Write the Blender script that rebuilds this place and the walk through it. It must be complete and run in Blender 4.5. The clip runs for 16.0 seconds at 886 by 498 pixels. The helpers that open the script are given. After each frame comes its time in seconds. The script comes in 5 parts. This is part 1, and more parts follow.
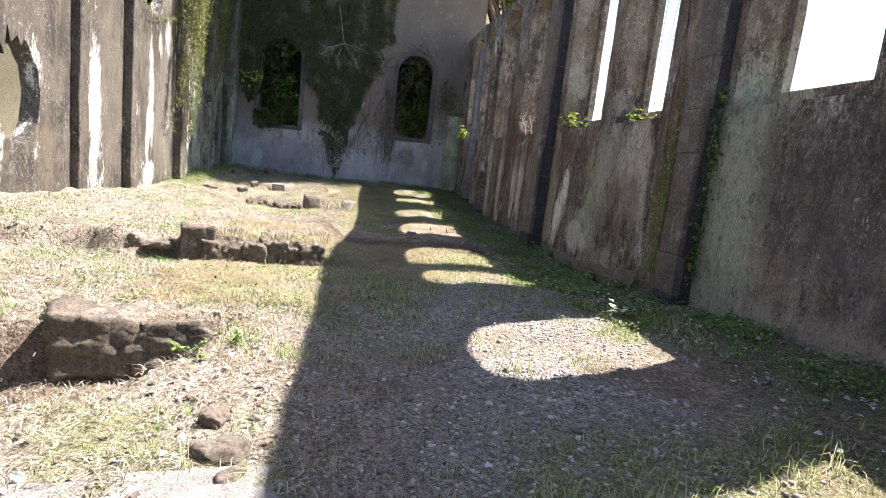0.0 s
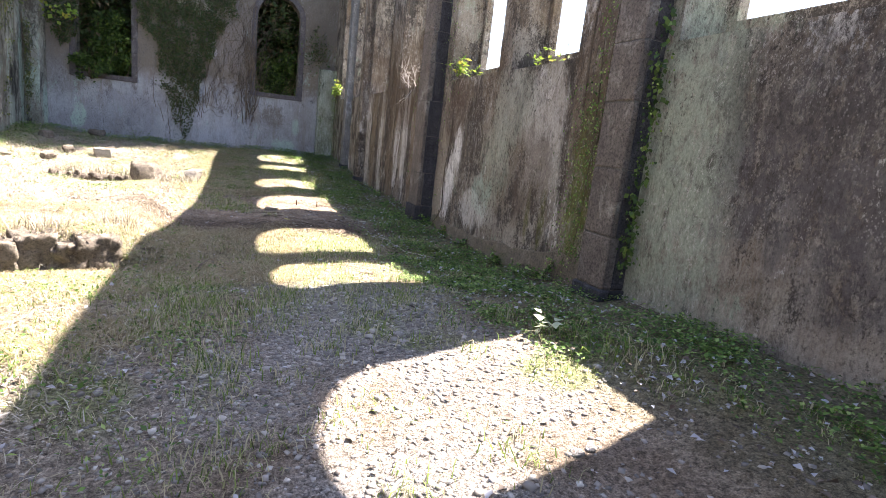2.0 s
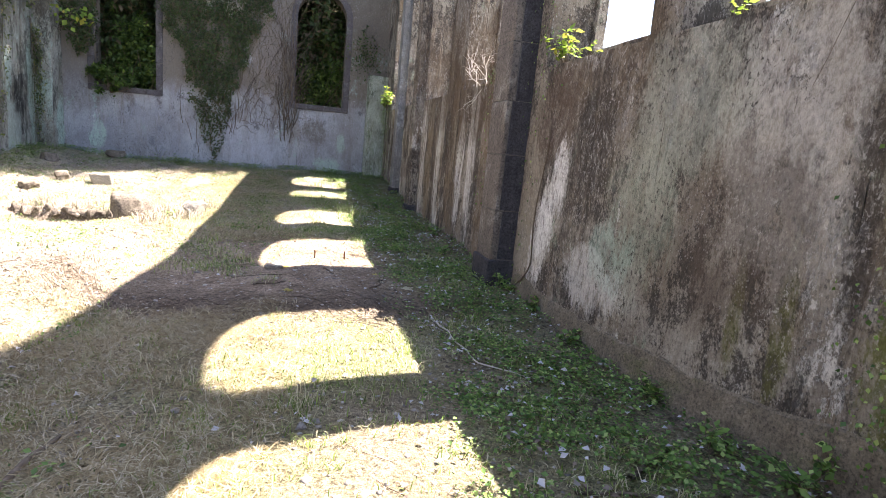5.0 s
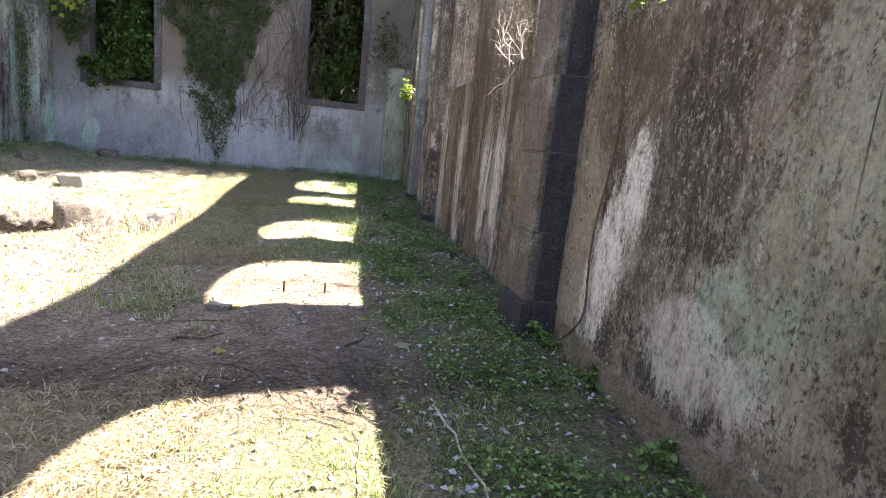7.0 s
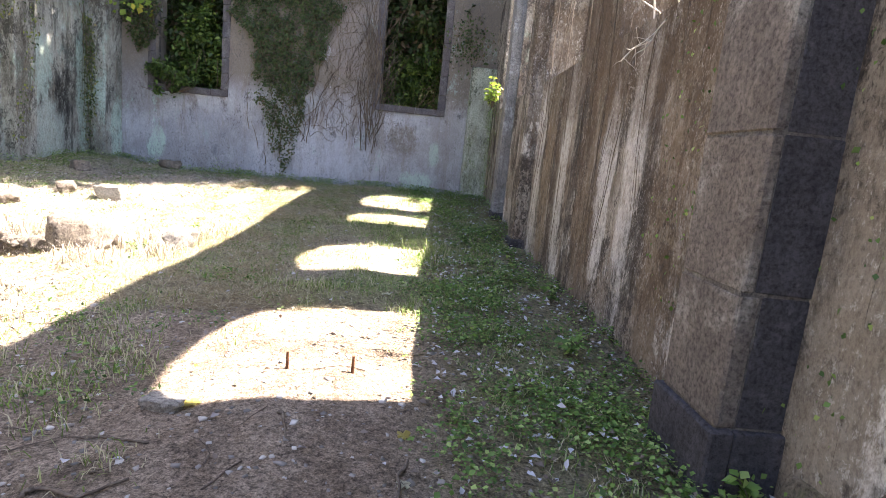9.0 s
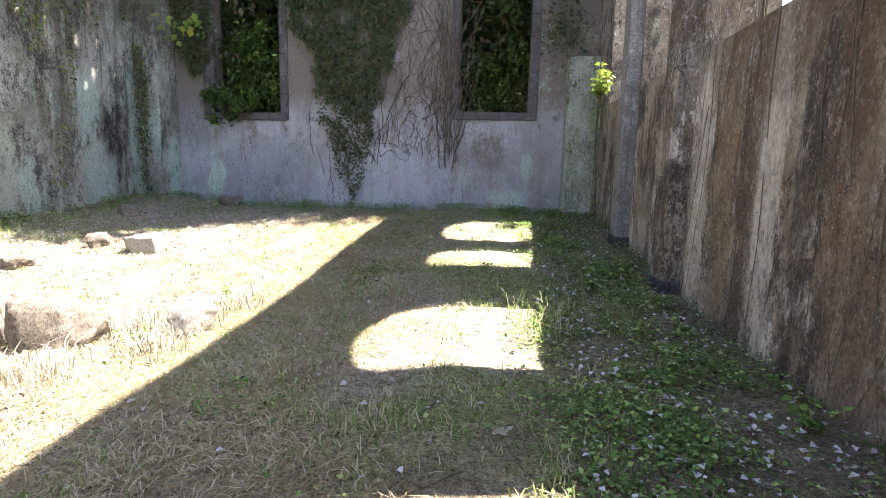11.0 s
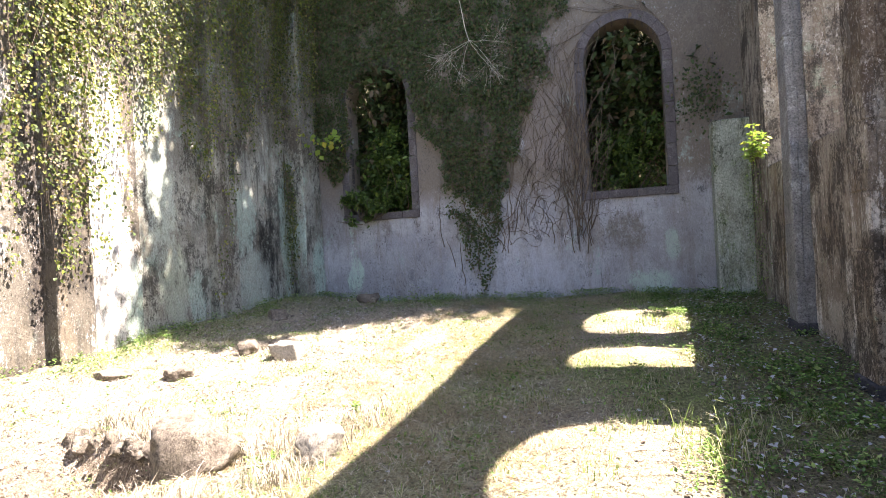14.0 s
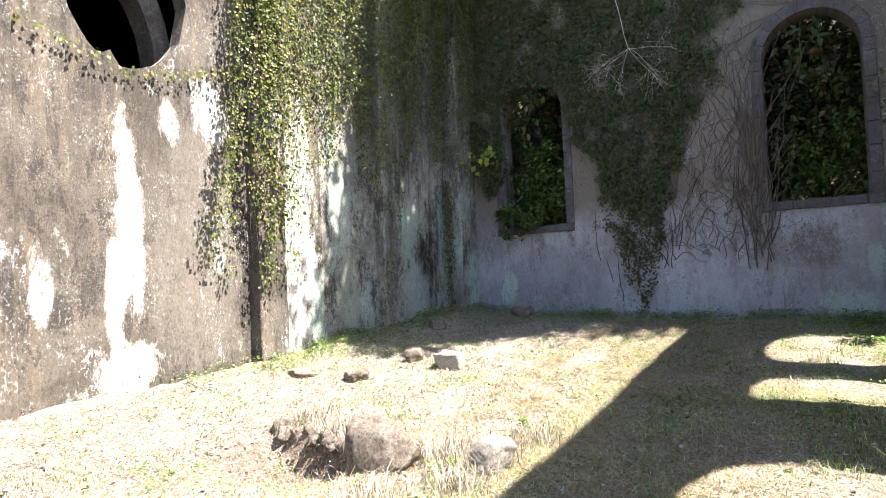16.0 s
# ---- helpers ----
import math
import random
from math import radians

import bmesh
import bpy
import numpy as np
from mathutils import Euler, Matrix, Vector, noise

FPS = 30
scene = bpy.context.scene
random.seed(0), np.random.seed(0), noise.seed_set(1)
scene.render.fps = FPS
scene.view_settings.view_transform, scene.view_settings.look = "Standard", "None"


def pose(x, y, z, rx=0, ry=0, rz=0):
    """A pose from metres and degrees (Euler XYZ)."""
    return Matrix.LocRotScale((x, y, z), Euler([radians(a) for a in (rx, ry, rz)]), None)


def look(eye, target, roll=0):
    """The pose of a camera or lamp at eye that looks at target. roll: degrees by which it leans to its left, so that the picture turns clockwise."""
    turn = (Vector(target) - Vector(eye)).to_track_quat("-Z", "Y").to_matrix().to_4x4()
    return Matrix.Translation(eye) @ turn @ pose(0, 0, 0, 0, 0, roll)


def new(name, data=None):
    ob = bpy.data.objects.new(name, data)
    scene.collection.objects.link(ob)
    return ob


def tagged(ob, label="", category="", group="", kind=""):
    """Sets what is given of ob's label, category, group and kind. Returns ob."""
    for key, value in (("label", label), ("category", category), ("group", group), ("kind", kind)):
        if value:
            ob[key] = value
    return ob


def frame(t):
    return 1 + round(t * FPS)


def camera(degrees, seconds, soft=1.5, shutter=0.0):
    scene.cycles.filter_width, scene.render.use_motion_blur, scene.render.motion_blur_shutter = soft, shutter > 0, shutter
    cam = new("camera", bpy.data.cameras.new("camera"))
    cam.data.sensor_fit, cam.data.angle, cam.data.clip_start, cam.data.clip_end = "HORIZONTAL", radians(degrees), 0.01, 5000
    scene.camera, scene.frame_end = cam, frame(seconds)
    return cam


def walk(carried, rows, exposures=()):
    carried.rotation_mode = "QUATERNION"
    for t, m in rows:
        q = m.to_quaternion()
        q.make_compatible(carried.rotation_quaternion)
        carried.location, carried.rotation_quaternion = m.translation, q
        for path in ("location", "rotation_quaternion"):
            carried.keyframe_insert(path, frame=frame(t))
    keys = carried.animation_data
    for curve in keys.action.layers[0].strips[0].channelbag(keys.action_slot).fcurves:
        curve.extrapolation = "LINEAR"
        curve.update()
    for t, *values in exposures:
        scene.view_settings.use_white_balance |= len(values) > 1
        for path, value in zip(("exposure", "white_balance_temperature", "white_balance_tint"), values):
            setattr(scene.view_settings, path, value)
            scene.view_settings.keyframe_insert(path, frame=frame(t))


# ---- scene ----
cam = camera(79.0, 16.0, soft=0.7)
PATH = [
    (0, (-0.485, -0.73, 1.573), (-0.144, 1.217, 1.266), 6.4),
    (0.5, (-0.375, -0.316, 1.558), (0.247, 1.553, 1.213), 7.3),
    (1, (-0.174, 0.12, 1.503), (0.585, 1.933, 1.135), 7.5),
    (1.5, (0.026, 0.669, 1.488), (0.804, 2.473, 1.115), 7.2),
    (2, (0.161, 1.249, 1.492), (0.906, 3.065, 1.105), 6.4),
    (2.5, (0.35, 1.847, 1.443), (0.963, 3.712, 1.061), 5.3),
    (3, (0.581, 2.404, 1.426), (1.165, 4.279, 1.043), 4.9),
    (3.5, (0.777, 3.033, 1.466), (1.365, 4.907, 1.086), 5.0),
    (4, (0.893, 3.674, 1.527), (1.487, 5.546, 1.151), 5.0),
    (4.5, (0.987, 4.26, 1.566), (1.559, 6.141, 1.198), 5.2),
    (7, (1.777, 6.709, 1.494), (2.205, 8.63, 1.137), 5.9),
    (7.5, (1.894, 7.264, 1.442), (2.301, 9.191, 1.092), 5.8),
    (8, (2.047, 7.796, 1.363), (2.367, 9.745, 1.05), 5.7),
    (8.5, (2.101, 8.385, 1.317), (2.403, 10.337, 1.008), 6.3),
    (9, (2.089, 8.912, 1.32), (2.211, 10.881, 0.995), 5.8),
    (9.5, (2.071, 9.482, 1.289), (1.962, 11.452, 0.963), 4.8),
    (12, (1.714, 11.788, 1.486), (1.452, 13.756, 1.239), -1.5),
    (12.5, (1.715, 11.776, 1.515), (1.287, 13.723, 1.359), -3.2),
    (13, (1.692, 11.74, 1.549), (1.1, 13.648, 1.446), -3.5),
    (13.5, (1.709, 11.719, 1.561), (1.019, 13.596, 1.519), -3.3),
    (14, (1.775, 11.741, 1.565), (1.103, 13.625, 1.566), -3.1),
    (14.5, (1.735, 11.719, 1.583), (1.095, 13.614, 1.6), -2.5),
    (15, (1.701, 11.666, 1.595), (1.006, 13.541, 1.629), -2.4),
    (15.5, (1.649, 11.583, 1.626), (0.733, 13.361, 1.675), -2.5),
    (16, (1.65, 11.498, 1.667), (0.508, 13.138, 1.729), -2.5),
]
EXPO = [(t, e + 0.2, k, 17 + (k - 6900) / 130) for t, e, k in ((0, 1.65, 6900), (0.5, 2.05, 6950), (1, 2.25, 7100), (1.5, 2.35, 7100), (2.5, 2.37, 7100), (3.5, 2.50, 7250), (4.5, 2.60, 7200), (7, 2.62, 7100), (8, 2.85, 7200), (9, 2.97, 7300), (9.5, 2.80, 7200), (12, 2.72, 7250), (13, 2.57, 7400), (14.5, 2.62, 7300), (15, 2.60, 7150), (16, 2.12, 6900))]
walk(cam, [(t, look(eye, target, roll)) for t, eye, target, roll in PATH], EXPO)

# ---- daylight: high sun from beyond the window wall, clear sky ----
SUN_WAY = Vector((-1.0, -0.25, -1.595)).normalized()
world = bpy.data.worlds.new("sky")
scene.world = world
world.use_nodes = True
wn = world.node_tree.nodes
sky = wn.new("ShaderNodeTexSky")
sky.sky_type = "NISHITA"
sky.sun_disc = False
sky.sun_elevation = math.asin(-SUN_WAY.z)
sky.sun_rotation = math.atan2(-SUN_WAY.x, -SUN_WAY.y)
sky.dust_density = 0.8
world.node_tree.links.new(sky.outputs[0], wn["Background"].inputs[0])
wn["Background"].inputs[1].default_value = 0.092
sun = new("sun", bpy.data.lights.new("sun", "SUN"))
sun.data.energy = 5.0
sun.data.angle = radians(0.53)
sun.data.color = (1.0, 0.96, 0.90)
sun.matrix_world = look((30, 8, 42), tuple(Vector((30, 8, 42)) + SUN_WAY))

# ---- materials ----
def nodes_of(name):
    m = bpy.data.materials.new(name)
    m.use_nodes = True
    t = m.node_tree
    return m, t, t.nodes["Principled BSDF"]


class Net:
    """A short way to write node chains."""

    def __init__(self, name, rough=0.9, spec=0.3):
        self.m, self.t, self.p = nodes_of(name)
        self.p.inputs["Roughness"].default_value = rough
        self.p.inputs["Specular IOR Level"].default_value = spec
        self.pos = self.t.nodes.new("ShaderNodeNewGeometry").outputs["Position"]

    def link(self, a, b):
        self.t.links.new(a, b)

    def scaled(self, s):
        n = self.t.nodes.new("ShaderNodeVectorMath")
        n.operation = "MULTIPLY"
        self.link(self.pos, n.inputs[0])
        n.inputs[1].default_value = s
        return n.outputs[0]

    def noise(self, s, detail=5.0, rough=0.6, dist=0.0):
        n = self.t.nodes.new("ShaderNodeTexNoise")
        n.inputs["Scale"].default_value = 1.0
        n.inputs["Detail"].default_value = detail
        n.inputs["Roughness"].default_value = rough
        n.inputs["Distortion"].default_value = dist
        self.link(self.scaled(s if isinstance(s, tuple) else (s, s, s)), n.inputs["Vector"])
        return n.outputs["Fac"]

    def cells(self, s, feature="F1"):
        n = self.t.nodes.new("ShaderNodeTexVoronoi")
        n.feature = feature
        n.inputs["Scale"].default_value = 1.0
        self.link(self.scaled(s if isinstance(s, tuple) else (s, s, s)), n.inputs["Vector"])
        return n.outputs["Distance"], (n.outputs["Color"] if feature == "F1" else None)

    def ramp(self, fac, stops, smooth=False):
        n = self.t.nodes.new("ShaderNodeValToRGB")
        e = n.color_ramp.elements
        while len(e) < len(stops):
            e.new(0.5)
        for k, (at, c) in enumerate(stops):
            e[k].position = at
            e[k].color = (*c, 1) if isinstance(c, tuple) else (c, c, c, 1)
        if smooth:
            n.color_ramp.interpolation = "EASE"
        self.link(fac, n.inputs[0])
        return n.outputs[0]

    def mix(self, fac, a, b, kind="MIX"):
        n = self.t.nodes.new("ShaderNodeMix")
        n.data_type = "RGBA"
        n.blend_type = kind
        for v, s in ((fac, n.inputs[0]), (a, n.inputs[6]), (b, n.inputs[7])):
            if isinstance(v, tuple):
                s.default_value = (*v, 1)
            elif isinstance(v, (int, float)):
                s.default_value = v
            else:
                self.link(v, s)
        return n.outputs[2]

    def math(self, op, a, b=0.0):
        n = self.t.nodes.new("ShaderNodeMath")
        n.operation = op
        n.use_clamp = op in ("ADD", "SUBTRACT")
        for v, s in ((a, n.inputs[0]), (b, n.inputs[1])):
            if isinstance(v, (int, float)):
                s.default_value = v
            else:
                self.link(v, s)
        return n.outputs[0]

    def madd(self, a, b, c):
        n = self.t.nodes.new("ShaderNodeMath")
        n.operation = "MULTIPLY_ADD"
        for v, s in zip((a, b, c), n.inputs):
            if isinstance(v, (int, float)):
                s.default_value = v
            else:
                self.link(v, s)
        return n.outputs[0]

    def island(self):
        return self.t.nodes.new("ShaderNodeNewGeometry").outputs["Random Per Island"]

    def thing(self):
        return self.t.nodes.new("ShaderNodeObjectInfo").outputs["Random"]

    def attr(self, name):
        n = self.t.nodes.new("ShaderNodeAttribute")
        n.attribute_name = name
        s = self.t.nodes.new("ShaderNodeSeparateColor")
        self.link(n.outputs["Color"], s.inputs[0])
        return [s.outputs[0], s.outputs[1], s.outputs[2], n.outputs["Alpha"]]

    def xyz(self):
        s = self.t.nodes.new("ShaderNodeSeparateXYZ")
        self.link(self.pos, s.inputs[0])
        return s.outputs

    def done(self, colour, bump=None, strength=0.5, distance=0.01, rough=None):
        if isinstance(colour, tuple):
            self.p.inputs["Base Color"].default_value = (*colour, 1)
        else:
            self.link(colour, self.p.inputs["Base Color"])
        if bump is not None:
            b = self.t.nodes.new("ShaderNodeBump")
            b.inputs["Strength"].default_value = strength
            b.inputs["Distance"].default_value = distance
            self.link(bump, b.inputs["Height"])
            self.link(b.outputs[0], self.p.inputs["Normal"])
        if rough is not None:
            self.link(rough, self.p.inputs["Roughness"])
        return self.m


def plaster(name, base, second, dark, pale, green, brown, blot=0.5, streak=0.52, pale_at=0.60, green_at=0.60, layer=None, regions=(), along=1, grit=1.0):
    """Old lime plaster: blotches of mould, run-down streaks, bare pale lime, lichen, rusty wash, pitting.
    Every stain breaks up into grains at its edge."""
    n = Net(name, 0.93, 0.15)
    grain = n.madd(n.noise((48.0, 48.0, 34.0), 6, 0.75), 1.0, -0.5)
    clot = n.madd(n.noise((13.0, 13.0, 7.5), 8, 0.78, 0.3), 1.0, -0.5)

    def stain(field, at, wide, grains=0.22, clots=0.25):
        return n.ramp(n.madd(grain, grains, n.madd(clot, clots, field)), [(at, 0.0), (at + wide, 1.0)])

    c = n.mix(stain(n.noise(1.1, 9, 0.7, 0.5), 0.42, 0.16), base, second)
    if layer:
        low, tint = layer
        z = n.math("ADD", n.math("MULTIPLY", n.xyz()[2], 0.1), n.math("MULTIPLY", n.math("SUBTRACT", n.noise(0.9, 6, 0.7), 0.5), 0.16))
        c = n.mix(n.ramp(z, [(low * 0.1 - 0.02, 0.0), (low * 0.1 + 0.03, 1.0)]), c, n.mix(n.noise(2.3, 7, 0.7), tint, brown))
    c = n.mix(n.math("MULTIPLY", stain(n.noise((3.6, 3.6, 0.6), 8, 0.7, 0.3), 0.50, 0.12), 0.6), c, brown)
    c = n.mix(n.math("MULTIPLY", stain(n.noise((1.3, 1.3, 0.9), 9, 0.75, 0.25), green_at, 0.06, 0.3, 0.35), 0.85), c, green)
    lime = stain(n.noise((1.2, 1.2, 0.55), 12, 0.74, 0.2), pale_at, 0.03, 0.30, 0.35)
    c = n.mix(n.math("MULTIPLY", lime, 0.85), c, pale)
    blots = stain(n.noise((2.1, 2.1, 1.1), 12, 0.78, 0.25), blot + 0.01, 0.06, 0.40, 0.35)
    c = n.mix(n.math("MULTIPLY", blots, 0.82), c, dark)
    runs = stain(n.noise((7.5, 7.5, 0.75), 9, 0.74, 0.7), streak, 0.09, 0.28, 0.22)
    gate = n.ramp(n.noise((0.7, 0.7, 0.35), 4, 0.6), [(0.40, 0.0), (0.56, 0.95)])
    c = n.mix(n.math("MULTIPLY", n.math("MULTIPLY", runs, gate), 0.6), c, dark)
    # named stains and one painted sunlit strip, each with a ragged edge of its own: place, half size, lean, colour,
    # strength
    if regions:
        wob = n.madd(n.noise((2.6, 2.6, 1.2), 12, 0.80, 0.3), 6.5, -3.25)
        wob = n.madd(n.noise((9.0, 9.0, 2.2), 8, 0.8), 1.8, n.madd(wob, 1.0, -0.9))
        wob = n.madd(grain, 1.5, wob)
        mottle = n.ramp(n.madd(grain, 0.3, n.noise((11.0, 11.0, 6.0), 10, 0.82, 0.4)), [(0.38, 0.15), (0.52, 1.0)])
        axes = n.xyz()
        for u, z, ru, rz, lean, tint, k in regions:
            b = n.madd(axes[2], 1.0 / rz, -z / rz)
            a = n.madd(b, lean * rz / ru, n.madd(axes[along], 1.0 / ru, -u / ru))
            d = n.madd(a, a, n.madd(b, b, n.madd(wob, min(1.0, 0.55 + 0.15 / min(ru, rz)), 0.0)))
            m = n.ramp(n.math("MULTIPLY", d, 0.4), [(0.26, 1.0), (0.52, 0.0)])
            c = n.mix(n.math("MULTIPLY", n.math("MULTIPLY", m, mottle), k), c, tint)
    # flakes of lime and of black mould
    flake = n.noise((26.0, 26.0, 17.0), 8, 0.80, 0.3)
    where = n.noise((1.0, 1.0, 0.6), 5, 0.7)
    c = n.mix(n.math("MULTIPLY", n.ramp(flake, [(0.56, 0.0), (0.59, 1.0)]), n.ramp(where, [(0.49, 0.0), (0.58, 0.85 * grit)])), c, pale)
    c = n.mix(n.math("MULTIPLY", n.ramp(flake, [(0.42, 1.0), (0.45, 0.0)]), n.ramp(where, [(0.38, 0.9), (0.53, 0.0)])), c, dark)
    spots, _ = n.cells((38.0, 38.0, 30.0))
    speck = n.math("MULTIPLY", n.ramp(spots, [(0.16, 1.0), (0.26, 0.0)]), n.ramp(n.noise(1.6, 5, 0.7), [(0.46, 0.0), (0.56, 1.0)]))
    c = n.mix(n.math("MULTIPLY", speck, 0.4 * grit), c, pale)
    pit = n.ramp(n.noise((40.0, 40.0, 26.0), 8, 0.82), [(0.36, 0.36), (0.50, 1.0), (0.64, 1.35)])
    c = n.mix(grit, c, pit, "MULTIPLY")
    h = n.math("ADD", n.math("MULTIPLY", n.noise(7.0, 10, 0.75), 0.65), n.math("MULTIPLY", n.noise(60.0, 6, 0.8), 0.22))
    h = n.math("ADD", h, n.math("MULTIPLY", lime, 0.12))
    return n.done(c, h, 0.9, 0.035)


WHITE, MINT, SAGE = (0.74, 0.73, 0.71), (0.42, 0.57, 0.50), (0.36, 0.41, 0.33)
MOULD, UMBER, MOSSY = (0.055, 0.048, 0.044), (0.17, 0.125, 0.085), (0.13, 0.14, 0.04)
STAINS_R = [(5.05, 1.2, 0.62, 2.0, 0, SAGE, 0.85), (2.3, 1.55, 2.2, 1.1, 0, (0.15, 0.138, 0.138), 0.8), (3.0, 0.2, 2.0, 0.3, 0, (0.40, 0.36, 0.31), 0.6),
            (6.45, 2.1, 0.55, 1.2, 0, UMBER, 0.7), (6.42, 1.3, 0.2, 1.4, 0.05, MOSSY, 0.85), (7.5, 0.7, 0.07, 0.5, 0, MOSSY, 0.6), (7.15, 0.7, 0.07, 0.45, 0, MOSSY, 0.6),
            (6.88, 1.9, 0.10, 1.0, -0.08, MOULD, 0.8), (7.4, 1.8, 0.5, 0.9, 0, (0.60, 0.58, 0.54), 0.6), (8.7, 1.3, 0.5, 0.8, 0, (0.38, 0.43, 0.35), 0.4), (9.3, 2.3, 0.8, 0.8, 0, UMBER, 0.6), (9.65, 1.6, 0.45, 0.9, 0.2, MOULD, 0.8),
            (9.3, 0.45, 0.5, 0.28, 0, WHITE, 0.6), (10.9, 1.1, 0.3, 1.5, 0, (0.33, 0.29, 0.235), 0.8), (10.4, 2.05, 0.5, 0.55, 0, (0.11, 0.08, 0.062), 0.85), (10.33, 0.95, 0.26, 0.80, 0.3, WHITE, 1.0),
            (12.6, 1.6, 0.5, 2.2, 0, UMBER, 0.7), (13.4, 1.8, 0.22, 1.6, 0, WHITE, 0.6), (14.4, 1.4, 0.45, 2.0, 0, UMBER, 0.75), (15.6, 1.2, 0.22, 1.5, 0, (0.56, 0.54, 0.50), 0.8), (15.9, 1.6, 0.16, 1.8, 0, (0.10, 0.075, 0.055), 0.8), (14.75, 2.4, 0.2, 1.4, 0, (0.10, 0.075, 0.055), 0.8), (13.05, 1.7, 0.12, 1.6, 0, MOULD, 0.7), (14.0, 1.2, 0.2, 0.9, 0, WHITE, 0.7),
            (15.1, 1.3, 0.14, 1.2, 0, MOULD, 0.8), (16.4, 1.2, 0.3, 1.6, 0, (0.21, 0.155, 0.10), 0.7), (16.95, 1.4, 0.2, 1.8, 0, (0.55, 0.52, 0.47), 0.7), (4.0, 4.6, 9.0, 1.4, 0, (0.27, 0.205, 0.14), 0.45),
            (13.6, 2.9, 1.7, 1.1, 0, (0.12, 0.088, 0.06), 0.8), (16.0, 3.2, 1.6, 1.2, 0, (0.12, 0.09, 0.065), 0.75), (8.3, 2.1, 0.6, 0.6, 0, (0.40, 0.42, 0.36), 0.55), (9.0, 0.8, 0.3, 0.35, 0, MINT, 0.4), (7.6, 1.2, 0.5, 0.6, 0, (0.13, 0.10, 0.08), 0.6), (3.2, 2.2, 1.5, 0.5, 0, MOULD, 0.6), (6.1, 2.6, 0.5, 1.4, 0, (0.11, 0.085, 0.07), 0.75)]
STAINS_F = [(2.9, 5.6, 1.3, 1.7, 0, (0.10, 0.085, 0.07), 0.8), (0.0, 7.4, 7.0, 1.9, 0, (0.16, 0.14, 0.12), 0.7), (3.3, 4.3, 0.9, 1.7, 0, (0.16, 0.14, 0.12), 0.75), (0.2, 4.5, 0.7, 1.4, 0, (0.25, 0.22, 0.205), 0.6), (-5.4, 3.4, 0.6, 1.6, 0, (0.18, 0.17, 0.165), 0.6),
            (-0.9, 1.0, 1.6, 0.8, 0, (0.47, 0.52, 0.60), 0.5), (-3.4, 1.1, 1.2, 0.9, 0, (0.25, 0.27, 0.31), 0.6), (2.9, 1.5, 0.9, 0.9, 0, (0.27, 0.265, 0.27), 0.5),
            (1.68, 1.75, 0.36, 0.40, 0, (0.18, 0.16, 0.135), 0.85), (-4.75, 1.0, 0.22, 0.45, 0, MINT, 0.95), (2.1, 0.68, 0.42, 0.22, 0, MINT, 0.8), (2.5, 1.4, 0.13, 0.35, 0, MINT, 0.6), (-5.75, 1.2, 0.16, 0.6, 0, MINT, 0.7)]
# the white column at 17.95 paints the sunlit strip; the others are stains
STAINS_AND_SUN_L = [(16.0, 2.2, 0.7, 2.2, 0, (0.165, 0.152, 0.130), 0.8), (17.95, 2.0, 0.42, 2.6, 0, WHITE, 0.9), (15.05, 2.6, 0.17, 1.3, 0.05, (0.6, 0.59, 0.56), 0.9), (14.85, 1.3, 0.10, 0.9, 0, (0.6, 0.59, 0.56), 0.85), (15.0, 0.45, 0.5, 0.32, 0, (0.6, 0.59, 0.56), 0.9), (15.6, 3.9, 0.16, 0.3, 0, (0.5, 0.49, 0.46), 0.7), (16.3, 4.2, 0.3, 0.5, 0, (0.6, 0.59, 0.56), 0.7), (14.4, 3.3, 0.12, 0.8, 0, (0.10, 0.09, 0.075), 0.8), (15.35, 3.1, 0.12, 1.0, 0, (0.09, 0.08, 0.07), 0.7),
            (14.0, 1.65, 0.12, 0.5, 0, (0.5, 0.49, 0.46), 0.7), (16.85, 1.2, 0.06, 1.4, 0, MOULD, 0.9), (16.75, 3.0, 0.16, 0.9, 0, MOULD, 0.8), (18.35, 0.8, 0.2, 0.8, 0, MINT, 0.6), (12.5, 2.5, 0.8, 2.0, 0, (0.15, 0.135, 0.11), 0.7), (11.9, 1.8, 0.25, 1.6, 0, WHITE, 0.8)]
STAINS_G = [(19.2, 1.2, 0.3, 0.8, 0, SAGE, 0.8), (19.7, 0.9, 0.2, 0.5, 0, MINT, 0.6), (21.85, 1.6, 0.35, 0.9, 0, (0.025, 0.025, 0.024), 0.95), (21.0, 2.4, 0.45, 0.7, 0, MINT, 0.6), (20.9, 5.2, 3.0, 1.4, 0, (0.12, 0.105, 0.085), 0.6), (19.0, 2.6, 0.3, 1.0, 0, (0.45, 0.52, 0.46), 0.8), (21.3, 1.0, 0.5, 0.8, 0, (0.40, 0.48, 0.43), 0.7), (22.5, 2.2, 0.2, 1.6, 0, MINT, 0.7), (23.2, 1.3, 0.25, 0.8, 0, MINT, 0.8), (20.2, 2.0, 0.2, 1.8, 0, (0.10, 0.09, 0.075), 0.7)]
WALL_R = plaster("streaked_plaster", (0.36, 0.33, 0.285), (0.21, 0.18, 0.15), (0.045, 0.040, 0.037), (0.72, 0.70, 0.66), (0.35, 0.40, 0.32), (0.17, 0.122, 0.082), 0.488, 0.50, 0.57, 0.585, None, STAINS_R, 1, 0.55)
